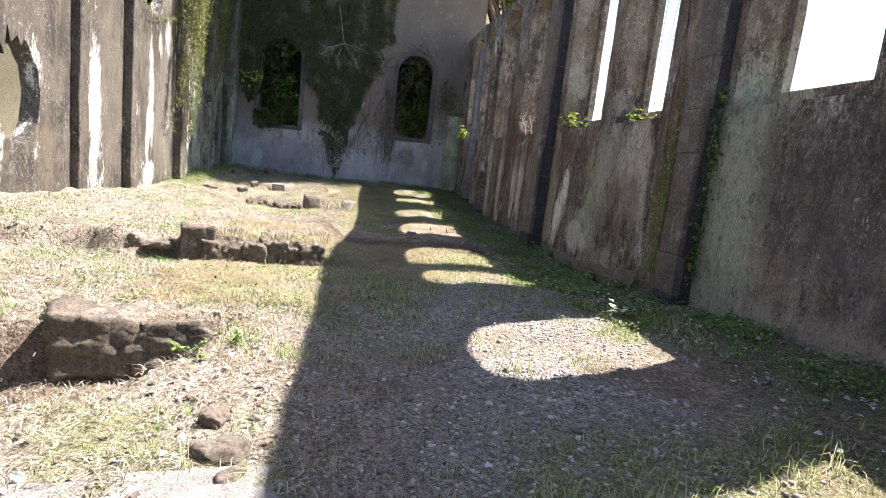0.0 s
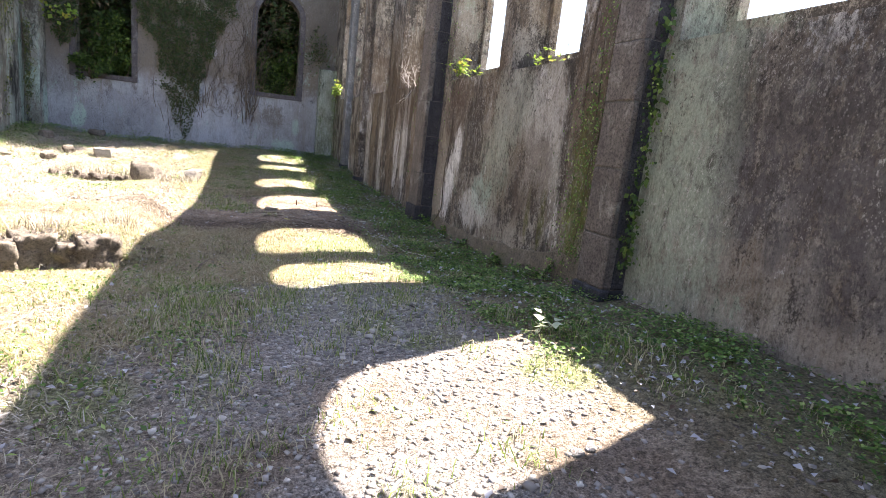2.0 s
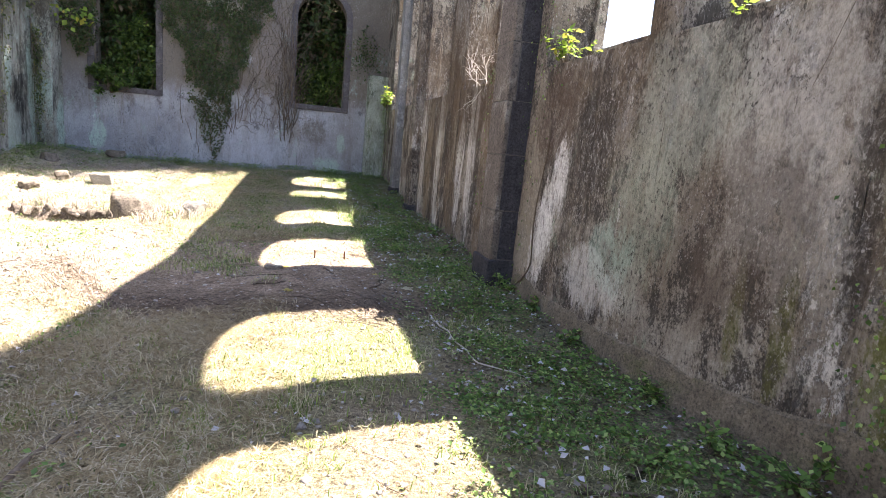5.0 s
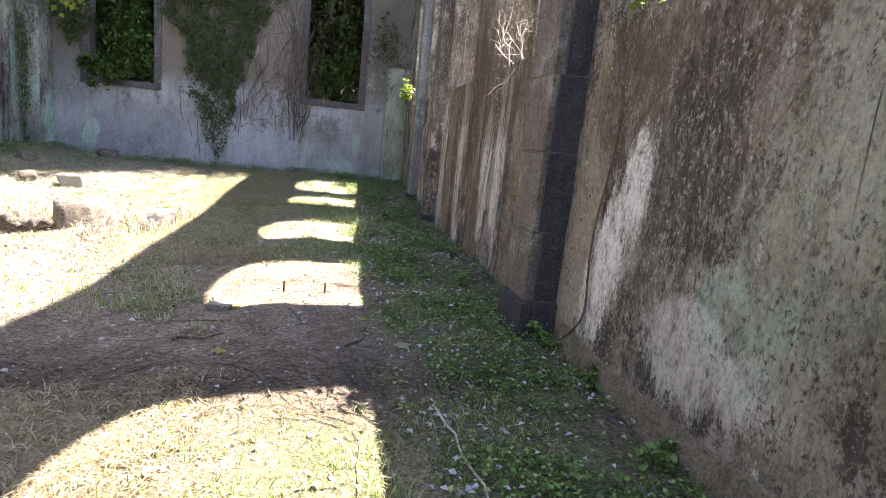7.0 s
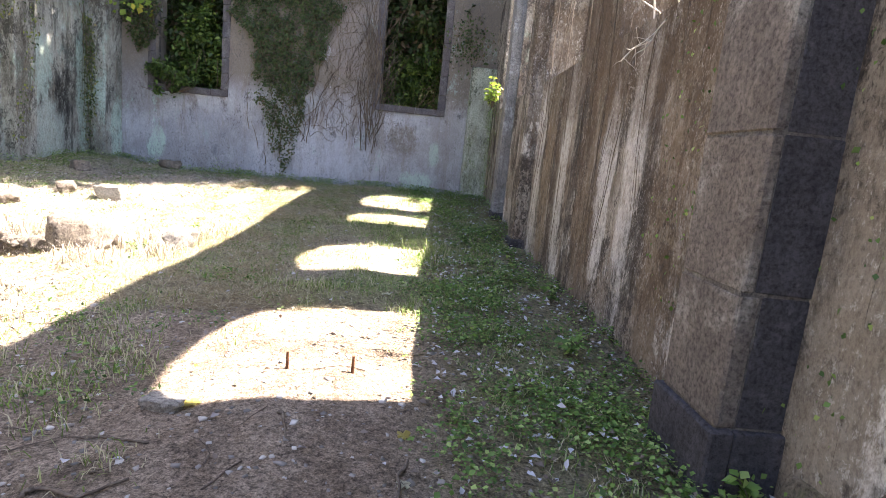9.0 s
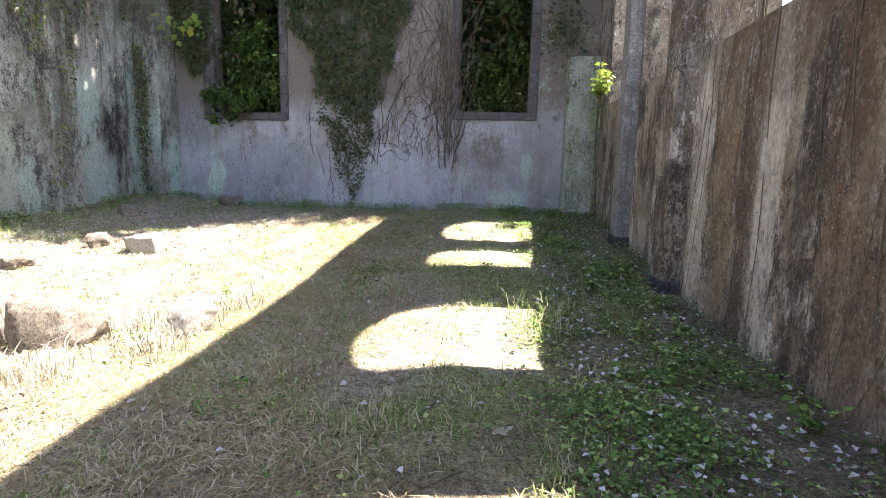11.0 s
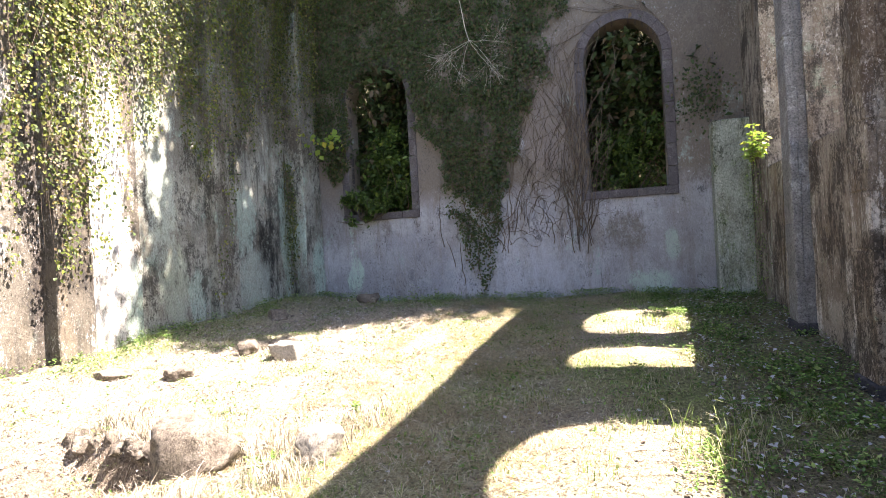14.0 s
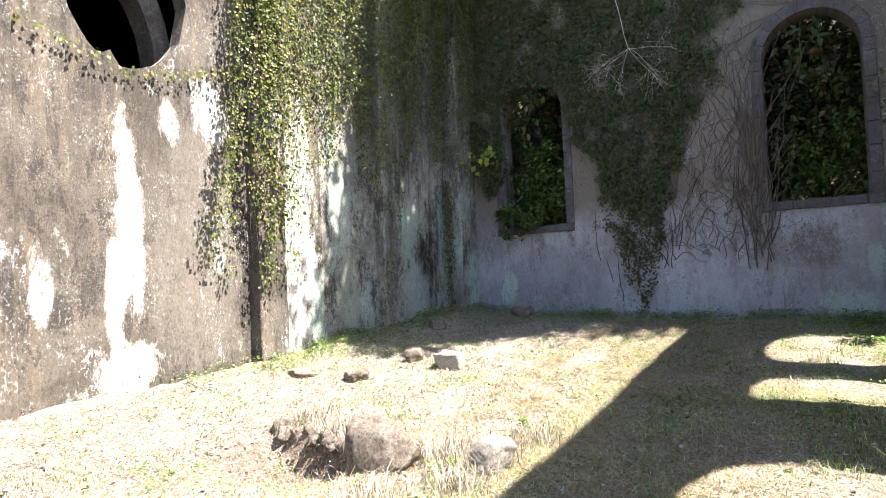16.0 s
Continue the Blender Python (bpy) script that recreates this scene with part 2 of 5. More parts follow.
WALL_F = plaster("grey_plaster", (0.40, 0.415, 0.45), (0.30, 0.305, 0.325), (0.085, 0.085, 0.09), (0.58, 0.61, 0.66), (0.36, 0.50, 0.46), (0.22, 0.195, 0.165), 0.585, 0.57, 0.62, 0.60, (2.7, (0.18, 0.157, 0.135)), STAINS_F, 0, 0.35)
WALL_L = plaster("lime_plaster", (0.125, 0.113, 0.094), (0.078, 0.070, 0.058), (0.045, 0.042, 0.04), (0.74, 0.73, 0.71), (0.36, 0.43, 0.38), (0.19, 0.155, 0.115), 0.505, 0.51, 0.59, 0.62, None, STAINS_AND_SUN_L, 1, 0.5)
WALL_G = plaster("lichen_plaster", (0.36, 0.37, 0.33), (0.20, 0.20, 0.175), (0.04, 0.04, 0.036), (0.40, 0.46, 0.42), (0.33, 0.44, 0.38), (0.17, 0.145, 0.105), 0.51, 0.51, 0.59, 0.56, None, STAINS_G, 1, 0.7)
ALGAE = plaster("algae_plaster", (0.36, 0.40, 0.35), (0.24, 0.26, 0.22), (0.05, 0.06, 0.04), (0.5, 0.52, 0.46), (0.16, 0.24, 0.10), (0.16, 0.18, 0.10), 0.56, 0.55, 0.62, 0.58)


def make_stone(name, a, b, lichen, scale=6.0):
    n = Net(name, 0.88, 0.25)
    c = n.mix(n.ramp(n.noise(scale, 6, 0.7), [(0.3, 0.0), (0.7, 1.0)]), a, b)
    c = n.mix(n.math("MULTIPLY", n.thing(), 0.35), c, b)
    c = n.mix(n.math("MULTIPLY", n.ramp(n.noise(scale * 0.5, 8, 0.75, 0.5), [(0.54, 0.0), (0.64, 1.0)]), 0.7), c, lichen)
    c = n.mix(n.math("MULTIPLY", n.ramp(n.noise((14.0, 14.0, 1.2), 5), [(0.5, 0.0), (0.7, 1.0)]), 0.5), c, a)
    c = n.mix(1.0, c, n.ramp(n.noise(scale * 9, 8, 0.8), [(0.36, 0.35), (0.5, 1.0), (0.64, 1.45)]), "MULTIPLY")
    h = n.math("ADD", n.math("MULTIPLY", n.noise(scale * 1.6, 8, 0.75), 0.7), n.math("MULTIPLY", n.noise(scale * 9, 6, 0.8), 0.3))
    return n.done(c, h, 0.9, 0.03)


BASALT = make_stone("dark_basalt", (0.035, 0.035, 0.043), (0.085, 0.083, 0.092), (0.14, 0.142, 0.15), 5.0)
LICHEN_STONE = make_stone("lichen_grey_stone", (0.12, 0.122, 0.122), (0.25, 0.255, 0.26), (0.48, 0.51, 0.52), 5.0)
FACE_STONE = make_stone("weathered_face_stone", (0.095, 0.083, 0.075), (0.20, 0.175, 0.155), (0.34, 0.33, 0.30), 4.0)
FRAME_STONE = make_stone("grey_window_stone", (0.075, 0.068, 0.072), (0.13, 0.12, 0.125), (0.21, 0.205, 0.205))
ROCK = make_stone("weathered_rock", (0.085, 0.072, 0.06), (0.20, 0.175, 0.145), (0.34, 0.31, 0.27), 4.0)
PEBBLE = make_stone("grey_pebble", (0.19, 0.185, 0.18), (0.33, 0.32, 0.305), (0.44, 0.42, 0.40), 9.0)
DAMP = make_stone("damp_plinth", (0.09, 0.077, 0.058), (0.25, 0.215, 0.165), (0.12, 0.13, 0.06), 5.0)
PALE_STONE = make_stone("pale_stone", (0.22, 0.205, 0.18), (0.36, 0.34, 0.305), (0.17, 0.155, 0.13), 5.0)
MORTAR = make_stone("mortar", (0.08, 0.075, 0.07), (0.17, 0.158, 0.145), (0.22, 0.22, 0.205))


def make_ground():
    n = Net("ruin_ground", 0.95, 0.15)
    soil = n.mix(n.ramp(n.noise(3.0, 8, 0.7), [(0.35, 0.0), (0.68, 1.0)]), (0.15, 0.115, 0.085), (0.32, 0.26, 0.205))
    d, col = n.cells(34.0)
    g = n.ramp(d, [(0.05, (0.42, 0.40, 0.385)), (0.5, (0.25, 0.235, 0.22))])
    gravel = n.mix(0.35, g, n.mix(n.noise(26.0, 3), (0.13, 0.12, 0.11), (0.46, 0.44, 0.41)))
    straw = n.mix(n.ramp(n.noise((30.0, 9.0, 9.0), 6, 0.7, 1.5), [(0.35, 0.0), (0.65, 1.0)]), (0.12, 0.10, 0.076), (0.42, 0.385, 0.325))
    moss = n.mix(n.ramp(n.noise(22.0, 5, 0.7), [(0.3, 0.0), (0.7, 1.0)]), (0.085, 0.11, 0.04), (0.27, 0.295, 0.13))
    a = n.attr("cover")
    c = n.mix(a[0], soil, gravel)
    c = n.mix(a[2], c, straw)
    c = n.mix(a[1], c, moss)
    c = n.mix(a[3], c, n.mix(n.noise(14.0, 6, 0.75), (0.075, 0.060, 0.047), (0.22, 0.175, 0.14)))
    c = n.mix(n.math("MULTIPLY", n.ramp(n.noise(11.0, 6, 0.75), [(0.52, 0.0), (0.70, 1.0)]), 0.6), c, (0.06, 0.047, 0.036))
    c = n.mix(1.0, c, n.ramp(n.noise(30.0, 6, 0.8), [(0.34, 0.38), (0.5, 1.3), (0.66, 2.0)]), "MULTIPLY")
    gaps = n.ramp(n.noise((34.0, 34.0, 34.0), 6, 0.78, 0.6), [(0.40, 1.0), (0.455, 0.0)])
    c = n.mix(n.math("MULTIPLY", gaps, 0.5), c, (0.06, 0.05, 0.038))
    c = n.mix(1.0, c, n.ramp(n.noise(95.0, 4, 0.8), [(0.36, 0.45), (0.5, 1.0), (0.64, 1.45)]), "MULTIPLY")
    h = n.math("ADD", n.math("MULTIPLY", n.noise(15.0, 8, 0.75), 0.6), n.math("MULTIPLY", d, -0.25))
    h = n.math("ADD", h, n.math("MULTIPLY", n.noise(70.0, 5, 0.8), 0.3))
    return n.done(c, h, 1.0, 0.06)


GROUND = make_ground()


def make_leaf(name, a, b, c3=None, share=0.06, rough=0.5, trans=0.25):
    n = Net(name, rough, 0.35)
    r = n.island()
    stops = [(0.0, a), (1.0 - share * 1.5, b)]
    if c3:
        stops.append((1.0 - share, c3))
    c = n.ramp(r, stops)
    m = n.done(c)
    t = n.t
    tr = t.nodes.new("ShaderNodeBsdfTranslucent")
    t.links.new(c, tr.inputs["Color"])
    mx = t.nodes.new("ShaderNodeMixShader")
    mx.inputs[0].default_value = trans
    t.links.new(n.p.outputs[0], mx.inputs[1])
    t.links.new(tr.outputs[0], mx.inputs[2])
    t.links.new(mx.outputs[0], t.nodes["Material Output"].inputs[0])
    return m


IVY = make_leaf("ivy_leaf", (0.022, 0.042, 0.014), (0.075, 0.12, 0.038), (0.13, 0.10, 0.06), 0.16)
IVY_PALE = make_leaf("yellow_green_ivy", (0.06, 0.09, 0.018), (0.21, 0.25, 0.055), (0.30, 0.25, 0.10), 0.10, 0.5, 0.4)
SHRUB = make_leaf("shrub_leaf", (0.022, 0.05, 0.012), (0.10, 0.18, 0.035), (0.20, 0.29, 0.07), 0.08)
WEED = make_leaf("weed_leaf", (0.04, 0.095, 0.022), (0.17, 0.30, 0.07), (0.33, 0.45, 0.15), 0.14)
GRASS = make_leaf("grass_blade", (0.075, 0.135, 0.026), (0.25, 0.36, 0.085), (0.54, 0.50, 0.34), 0.34, 0.55, 0.35)
STRAW_BROWN = make_leaf("brown_straw", (0.15, 0.112, 0.058), (0.40, 0.335, 0.20), (0.58, 0.53, 0.40), 0.15, 0.7, 0.2)
STRAW = make_leaf("dry_straw", (0.11, 0.09, 0.062), (0.36, 0.325, 0.26), (0.58, 0.545, 0.465), 0.2, 0.7, 0.2)
LITTER = make_leaf("leaf_litter", (0.075, 0.052, 0.04), (0.24, 0.195, 0.16), (0.50, 0.50, 0.53), 0.34, 0.6, 0.1)
BRIGHT = make_leaf("bright_leaf", (0.13, 0.23, 0.035), (0.25, 0.36, 0.06), (0.42, 0.40, 0.07), 0.1, 0.45, 0.4)
SILVER = make_leaf("silvery_leaf", (0.38, 0.47, 0.30), (0.60, 0.66, 0.52), (0.52, 0.6, 0.42), 0.1, 0.5, 0.25)


def make_bark(name, a, b):
    n = Net(name, 0.9, 0.15)
    c = n.mix(n.ramp(n.noise((18.0, 18.0, 5.0), 6, 0.7), [(0.35, 0.0), (0.65, 1.0)]), a, b)
    return n.done(c, n.noise((40.0, 40.0, 8.0), 5), 0.6, 0.01)


VINE = make_bark("vine_stem", (0.075, 0.058, 0.045), (0.20, 0.165, 0.13))
# bleached wood, coloured brighter still to stand in for sun on the twigs
PALE_TWIG = make_bark("sunny_bleached_twig", (0.42, 0.39, 0.35), (0.68, 0.64, 0.58))
BARK = make_bark("tree_bark", (0.07, 0.055, 0.042), (0.16, 0.13, 0.10))
RUST = make_bark("rusty_iron", (0.07, 0.035, 0.022), (0.16, 0.08, 0.045))

# ---- building blocks ----
def obj(name, mesh, mat, parent=None, label="", kind=""):
    ob = new(name, mesh)
    if mat:
        mesh.materials.append(mat)
    if parent:
        ob.parent = parent
    return tagged(ob, label, kind=kind)


def part(name, bm, mat, parent=None, label="", smooth=False):
    me = bpy.data.meshes.new(name)
    bm.to_mesh(me)
    bm.free()
    if smooth:
        me.polygons.foreach_set("use_smooth", [True] * len(me.polygons))
    return obj(name, me, mat, parent, label)


def mesh_np(name, verts, faces):
    """A mesh from an (n, 3) and an (m, k) array."""
    me = bpy.data.meshes.new(name)
    verts = np.asarray(verts, np.float32)
    faces = np.asarray(faces, np.int32)
    k = faces.shape[1]
    me.vertices.add(len(verts))
    me.vertices.foreach_set("co", verts.ravel())
    me.loops.add(faces.size)
    me.loops.foreach_set("vertex_index", faces.ravel())
    me.polygons.add(len(faces))
    me.polygons.foreach_set("loop_start", np.arange(0, faces.size, k, dtype=np.int32))
    me.update(calc_edges=True)
    return me


def lump(x, y, z, amp, size):
    v = Vector((x / size, y / size, z / size))
    return amp * (noise.noise(v) + 0.5 * noise.noise(v * 2.3) + 0.25 * noise.noise(v * 5.1))


def smooth01(a, b, v):
    t = min(max((v - a) / (b - a), 0.0), 1.0)
    return t * t * (3 - 2 * t)


# ---- plan, in metres ----
WX, WT = 3.88, 0.52           # window wall: inner face and thickness of its inner leaf
GX, GT = 4.402, 0.12        # outer leaf, with the narrower openings
FY, FT = 23.47, 0.55        # end wall
LX, LT = -6.0, 0.3         # far side wall
TOP = 7.5
SILL = 2.62
SILL_OUT = [2.86, 2.86, 2.86, 2.86, 2.78, 2.74, 2.74, 2.74]
SPRING = [5.58, 5.58, 5.58, 5.58, 5.55, 5.22, 5.45, 5.22]
BACK = -9.0
OPENINGS = [(0.6, 2.25), (3.8, 5.2), (7.15, 8.42), (9.2, 10.75), (12.45, 14.1), (15.55, 17.1), (18.7, 19.5), (20.25, 21.75)]
RISE = [None, None, 0.65, 0.65, 0.48, None, None, None]
PILASTERS = [(-0.2, 0.3), (5.45, 5.88), (11.15, 11.68), (17.3, 17.75), (19.65, 20.05)]
FRONTS = [3.6, 3.62, 3.55, 3.68, 3.68]


def ground_z(x, y):
    """The height of the ruin's ground."""
    z = 0.0
    z += 0.25 * smooth01(1.2, 3.2, x) * (1 - smooth01(3.0, 8.0, y))
    z += -0.20 * smooth01(5.0, 8.5, y)
    z += 0.07 * smooth01(10.1, 10.5, y + 0.25 * math.sin(x * 1.3)) + 0.08 * smooth01(12.3, 14.2, y)
    z += 0.45 * smooth01(15.0, 23.0, y) + 0.02 * smooth01(3.0, 4.0, x)
    z += 0.07 * math.exp(-((x - 1.35) / 0.8) ** 2)
    left = 1 - smooth01(-1.2, -0.5, x + 0.12 * math.sin(y * 2.1))
    # terrace behind the first line of blocks
    z += left * 0.34 * smooth01(7.25, 7.45, y - 0.18 * (x + 2.0) + 0.1 * math.sin(x * 5)) * (1 - smooth01(9.0, 15.0, y))
    z += 0.22 * smooth01(-4.0, -6.0, x) if x < -4 else 0.0
    # hollow before the boulders
    dx, dy = (x + 2.6) / 0.85, (y - 14.95) / 0.75
    z -= 0.42 * math.exp(-(dx * dx) ** 2) * (1 - smooth01(0.42, 0.66, dy)) * smooth01(-1.5, 0.1, dy)
    # trench at the start
    ex, ey = x + 2.7 - 0.28 * (y - 3.3), y - 0.42 * (x + 2.7) - 3.15
    z -= 0.5 * (1 - smooth01(0.85, 1.1, ex)) * smooth01(-1.6, -0.9, ex) * smooth01(-1.1, -0.6, ey) * (1 - smooth01(0.55, 0.68, ey))
    return z + lump(x, y, 3.1, 0.03 + 0.025 * left, 0.9) + lump(x, y, 7.7, 0.012 + 0.026 * left, 0.25)


def cover(x, y):
    """Shares of gravel, green and straw."""
    w = 0.5 + 0.5 * noise.noise(Vector((x * 0.9, y * 0.9, 1.7))) + 0.25 * noise.noise(Vector((x * 2.7, y * 2.7, 4.0)))
    path = math.exp(-((x - 0.9) / 1.25) ** 2) * (1 - smooth01(6.2, 6.9, y)) * smooth01(-4, 2.2, y)
    bare = math.exp(-((x - 0.9) / 1.8) ** 2) * smooth01(10.1, 10.5, y) * (1 - smooth01(12.6, 13.6, y))
    gravel = min(1.0, max(0.0, path * (2.2 * w - 0.38)))
    straw = (1 - smooth01(-1.4, 0.6, x)) * 0.95
    straw = max(straw, 0.8 * smooth01(13.5, 15.5, y) * (1 - smooth01(0.8, 1.8, x)))
    straw = max(straw, 0.7 * (1 - smooth01(-0.2, 0.6, x)) * smooth01(5.5, 8, y))
    green = 0.75 * smooth01(2.0, 2.9, x)
    green = max(green, 0.5 * smooth01(6.4, 7.4, y) * (1 - smooth01(9.8, 10.2, y)) * smooth01(-0.3, 0.6, x))
    green = max(green, 0.62 * smooth01(13.3, 15.0, y) * smooth01(0.1, 1.2, x), 0.55 * smooth01(12.8, 14.0, y) * smooth01(-1.0, -0.4, x))
    green = max(green, 0.8 * (1 - smooth01(1.7, 2.6, y)) * smooth01(0.2, 0.8, x))
    green = max(green, 0.45 * smooth01(4.6, 6.4, y) * (1 - smooth01(9.8, 10.2, y)) * smooth01(-2.0, -0.4, x))
    green = max(green, 0.75 * smooth01(-4.5, -5.6, x) * smooth01(15.5, 17.5, y) if x < -4.5 else 0.0, 0.6 * smooth01(21.6, 23.0, y))
    # window sun pools painted in: less green, more pale straw in these bands
    sun_patch_pale = smooth01(0.5, 0.9, x) * (1 - smooth01(2.0, 2.35, x)) * max(smooth01(14.0, 14.5, y) * (1 - smooth01(16.4, 17.0, y)), smooth01(18.2, 18.6, y) * (1 - smooth01(21.4, 21.9, y)))
    green *= 1 - 0.7 * sun_patch_pale
    straw = max(straw, 0.9 * sun_patch_pale)
    green *= 0.1 + 1.5 * w
    green = max(green, 0.75 * smooth01(0.62, 0.85, w) * (1 - bare) * (0.75 if x < -0.8 else 1.0))
    return gravel * (1 - bare), min(green * (1 - 0.85 * bare), 0.95), min(max(straw * (1 - bare) * (0.4 + 0.9 * w), 0), 1)


def earth_and_shade(x, y):
    """Dark earth of the little bank, painted shade in the hollow and the trench, a darker foot of the window wall and
    terrace.
    """
    w = 0.5 + 0.7 * noise.noise(Vector((x * 1.6, y * 1.6, 11.0))) + 0.35 * noise.noise(Vector((x * 5, y * 5, 2.0)))
    k = math.exp(-((y - 10.3 + 0.25 * math.sin(x * 1.3)) / 0.5) ** 2) * smooth01(-2.0, -1.0, x) * (1 - smooth01(2.6, 3.4, x))
    # shade of the hollow and the trench, put into the ground colour
    k = max(k, math.exp(-(((x + 2.7) / 1.1) ** 4) - ((y - 15.0) / 0.6) ** 4))
    k = max(k, math.exp(-(((x + 2.5) / 0.9) ** 4) - ((y - 3.3) / 0.6) ** 4))
    k = max(k, 0.9 * smooth01(3.3, 3.9, x), 0.55 * smooth01(2.2, 2.8, x))
    k = max(k, 0.7 * math.exp(-((y - 7.05 - 0.2 * (x + 2)) / 0.3) ** 2) * (1 - smooth01(-1.0, -0.5, x)) * smooth01(-4.5, -3, x))
    return min(max(k * (0.35 + 0.9 * w), 0.0), 0.92)


# ---- ground: one sheet, fine inside the ruin and coarse to the horizon ----
def build_ground():
    inner_x = np.linspace(LX - 0.3, WX + 0.3, 165)
    inner_y = np.linspace(-3.0, FY + 0.3, 430)
    xs = np.concatenate([[-900, -300, -90, -40, -22, -13, -9, -7.5], inner_x, [5.5, 7, 10, 16, 26, 60, 300, 900]])
    ys = np.concatenate([[-900, -300, -90, -40, -20, -12, -8, -5, -4], inner_y, [24.6, 25.6, 27, 29, 32, 40, 90, 300, 900]])
    verts, cols = [], []
    for y in ys:
        for x in xs:
            if LX - 0.4 < x < WX + 0.4 and -10 < y < FY + 0.4:
                verts.append((x, y, ground_z(x, y)))
                cols.append((*cover(x, y), earth_and_shade(x, y)))
            else:
                z = 0.25 if x > 0 else 0.1
                # made-up steep bank with dark cover, keeps bright sky out of the end windows
                if y > FY + 1:
                    z = 0.3 + (1.9 * min(max(y - FY - 2.0, 0.0), 7.0) if x < 8 else 0.0)
                verts.append((x, y, z - 0.2))
                cols.append((0.1, 0.75, 0.2, 0.6) if y > FY else (0.1, 0.25, 0.85, 0.0))
    nx, ny = len(xs), len(ys)
    i = np.arange(nx * ny).reshape(ny, nx)
    faces = np.stack([i[:-1, :-1], i[:-1, 1:], i[1:, 1:], i[1:, :-1]], -1).reshape(-1, 4)
    me = mesh_np("ground", verts, faces)
    a = me.color_attributes.new("cover", "FLOAT_COLOR", "POINT")
    a.data.foreach_set("color", np.array(cols, np.float32).ravel())
    me.polygons.foreach_set("use_smooth", [True] * len(me.polygons))
    ob = obj("ground", me, GROUND, None, "uneven ground of soil, gravel, dry grass and moss inside the ruin", "structure")
    return tagged(ob, category="ground")


ground = build_ground()


# ---- walls with openings ----
def arch(u0, u1, sill, spring, rise=None):
    r = (u1 - u0) / 2
    c = (u0 + u1) / 2
    k = (rise or r) / r
    us = [c - r * math.cos(math.pi * j / 16) for j in range(17)]
    us[0], us[-1] = u0, u1
    return [(u, sill, spring + k * math.sqrt(max(r * r - (u - c) ** 2, 0.0))) for u in us]


def wall(name, place, u0, u1, base, top, thick, openings, mat, label, rough=0.012, inner=0, step=0.3):
    """A thick wall. place(u, d, z) gives the point at u along it, d into it. openings: lists of (u, low, high). top: a function of u."""
    cols = []
    cuts = sorted(openings, key=lambda o: o[0][0])
    u = u0
    for o in cuts + [[(u1, 0, 0)]]:
        k = max(1, round((o[0][0] - u) / step))
        line = [u + (o[0][0] - u) * j / k for j in range(k + 1)]
        cols += [(a, b, None, None) for a, b in zip(line, line[1:])]
        cols += [(p[0], q[0], p, q) for p, q in zip(o, o[1:])]
        u = o[-1][0]
    bm = bmesh.new()

    def spot(a, d, z):
        p = place(a, d, z)
        s = lump(*p, rough, 0.5) + lump(p[0], p[1], p[2] + 9, rough * 0.5, 0.17)
        return bm.verts.new(place(a, d + s, z))

    def sheet(f, g, rows, ncol=1):
        for j in range(rows):
            bm.faces.new([spot(*f(j / rows)), spot(*g(j / rows)), spot(*g((j + 1) / rows)), spot(*f((j + 1) / rows))])

    def lerp(a, b, t):
        return a + (b - a) * t

    for a, b, p, q in cols:
        spans = [((base, base), (top(a), top(b)))] if p is None else [((base, base), (p[1], q[1])), ((p[2], q[2]), (top(a), top(b)))]
        for (la, lb), (ha, hb) in spans:
            rows = max(1, round((ha - la) / step))
            for d in (0.0, thick):
                sheet(lambda t: (a, d, lerp(la, ha, t)), lambda t: (b, d, lerp(lb, hb, t)), rows)
        for k in range(3):
            f, g = thick * k / 3, thick * (k + 1) / 3
            lines = [(top(a), top(b))] + ([] if p is None else [(p[1], q[1]), (p[2], q[2])])
            for za, zb in lines:
                bm.faces.new([spot(a, f, za), spot(b, f, zb), spot(b, g, zb), spot(a, g, za)])
    for o in cuts:
        for u, lo, hi in (o[0], o[-1]):
            if hi - lo > 0.02:
                for k in range(3):
                    f, g = thick * k / 3, thick * (k + 1) / 3
                    sheet(lambda t: (u, f, lerp(lo, hi, t)), lambda t: (u, g, lerp(lo, hi, t)), max(1, round((hi - lo) / step)))
    for u in (u0, u1):
        sheet(lambda t: (u, 0, lerp(base, top(u), t)), lambda t: (u, thick, lerp(base, top(u), t)), 20)
    bmesh.ops.remove_doubles(bm, verts=bm.verts, dist=0.002)
    bmesh.ops.recalc_face_normals(bm, faces=bm.faces)
    ob = part(name, bm, mat, None, label)
    return tagged(ob, kind="structure", category="wall")


def ragged_top(h, amp, seed):
    return lambda u: h + amp * (noise.noise(Vector((u * 0.7, seed, 0))) + 0.5 * noise.noise(Vector((u * 2.9, seed, 3))))


def ragged_hole(c, half, lo, hi, seed):
    out = []
    for j in range(15):
        s = -1 + 2 * j / 14
        w = math.sqrt(max(1 - s * s, 0.0))
        m = (lo + hi) / 2
        k = 0.2 * noise.noise(Vector((j * 0.9, seed, 0)))
        h = 0.45 * noise.noise(Vector((j * 1.1, seed, 5)))
        out.append((c + s * half, m - (m - lo) * w + k * w, m + (hi - m) * w + h * w))
    return out


def sloping_top(u):
    return TOP - 0.75 * smooth01(8.5, 14.0, u) + 0.2 * smooth01(16.5, 21.5, u) + 0.04 * noise.noise(Vector((u * 1.7, 1.0, 0)))


right_place = lambda u, d, z: (WX + d, u, z)
far_place = lambda u, d, z: (u, FY + d, z)
left_place = lambda u, d, z: (LX - d, u, z)

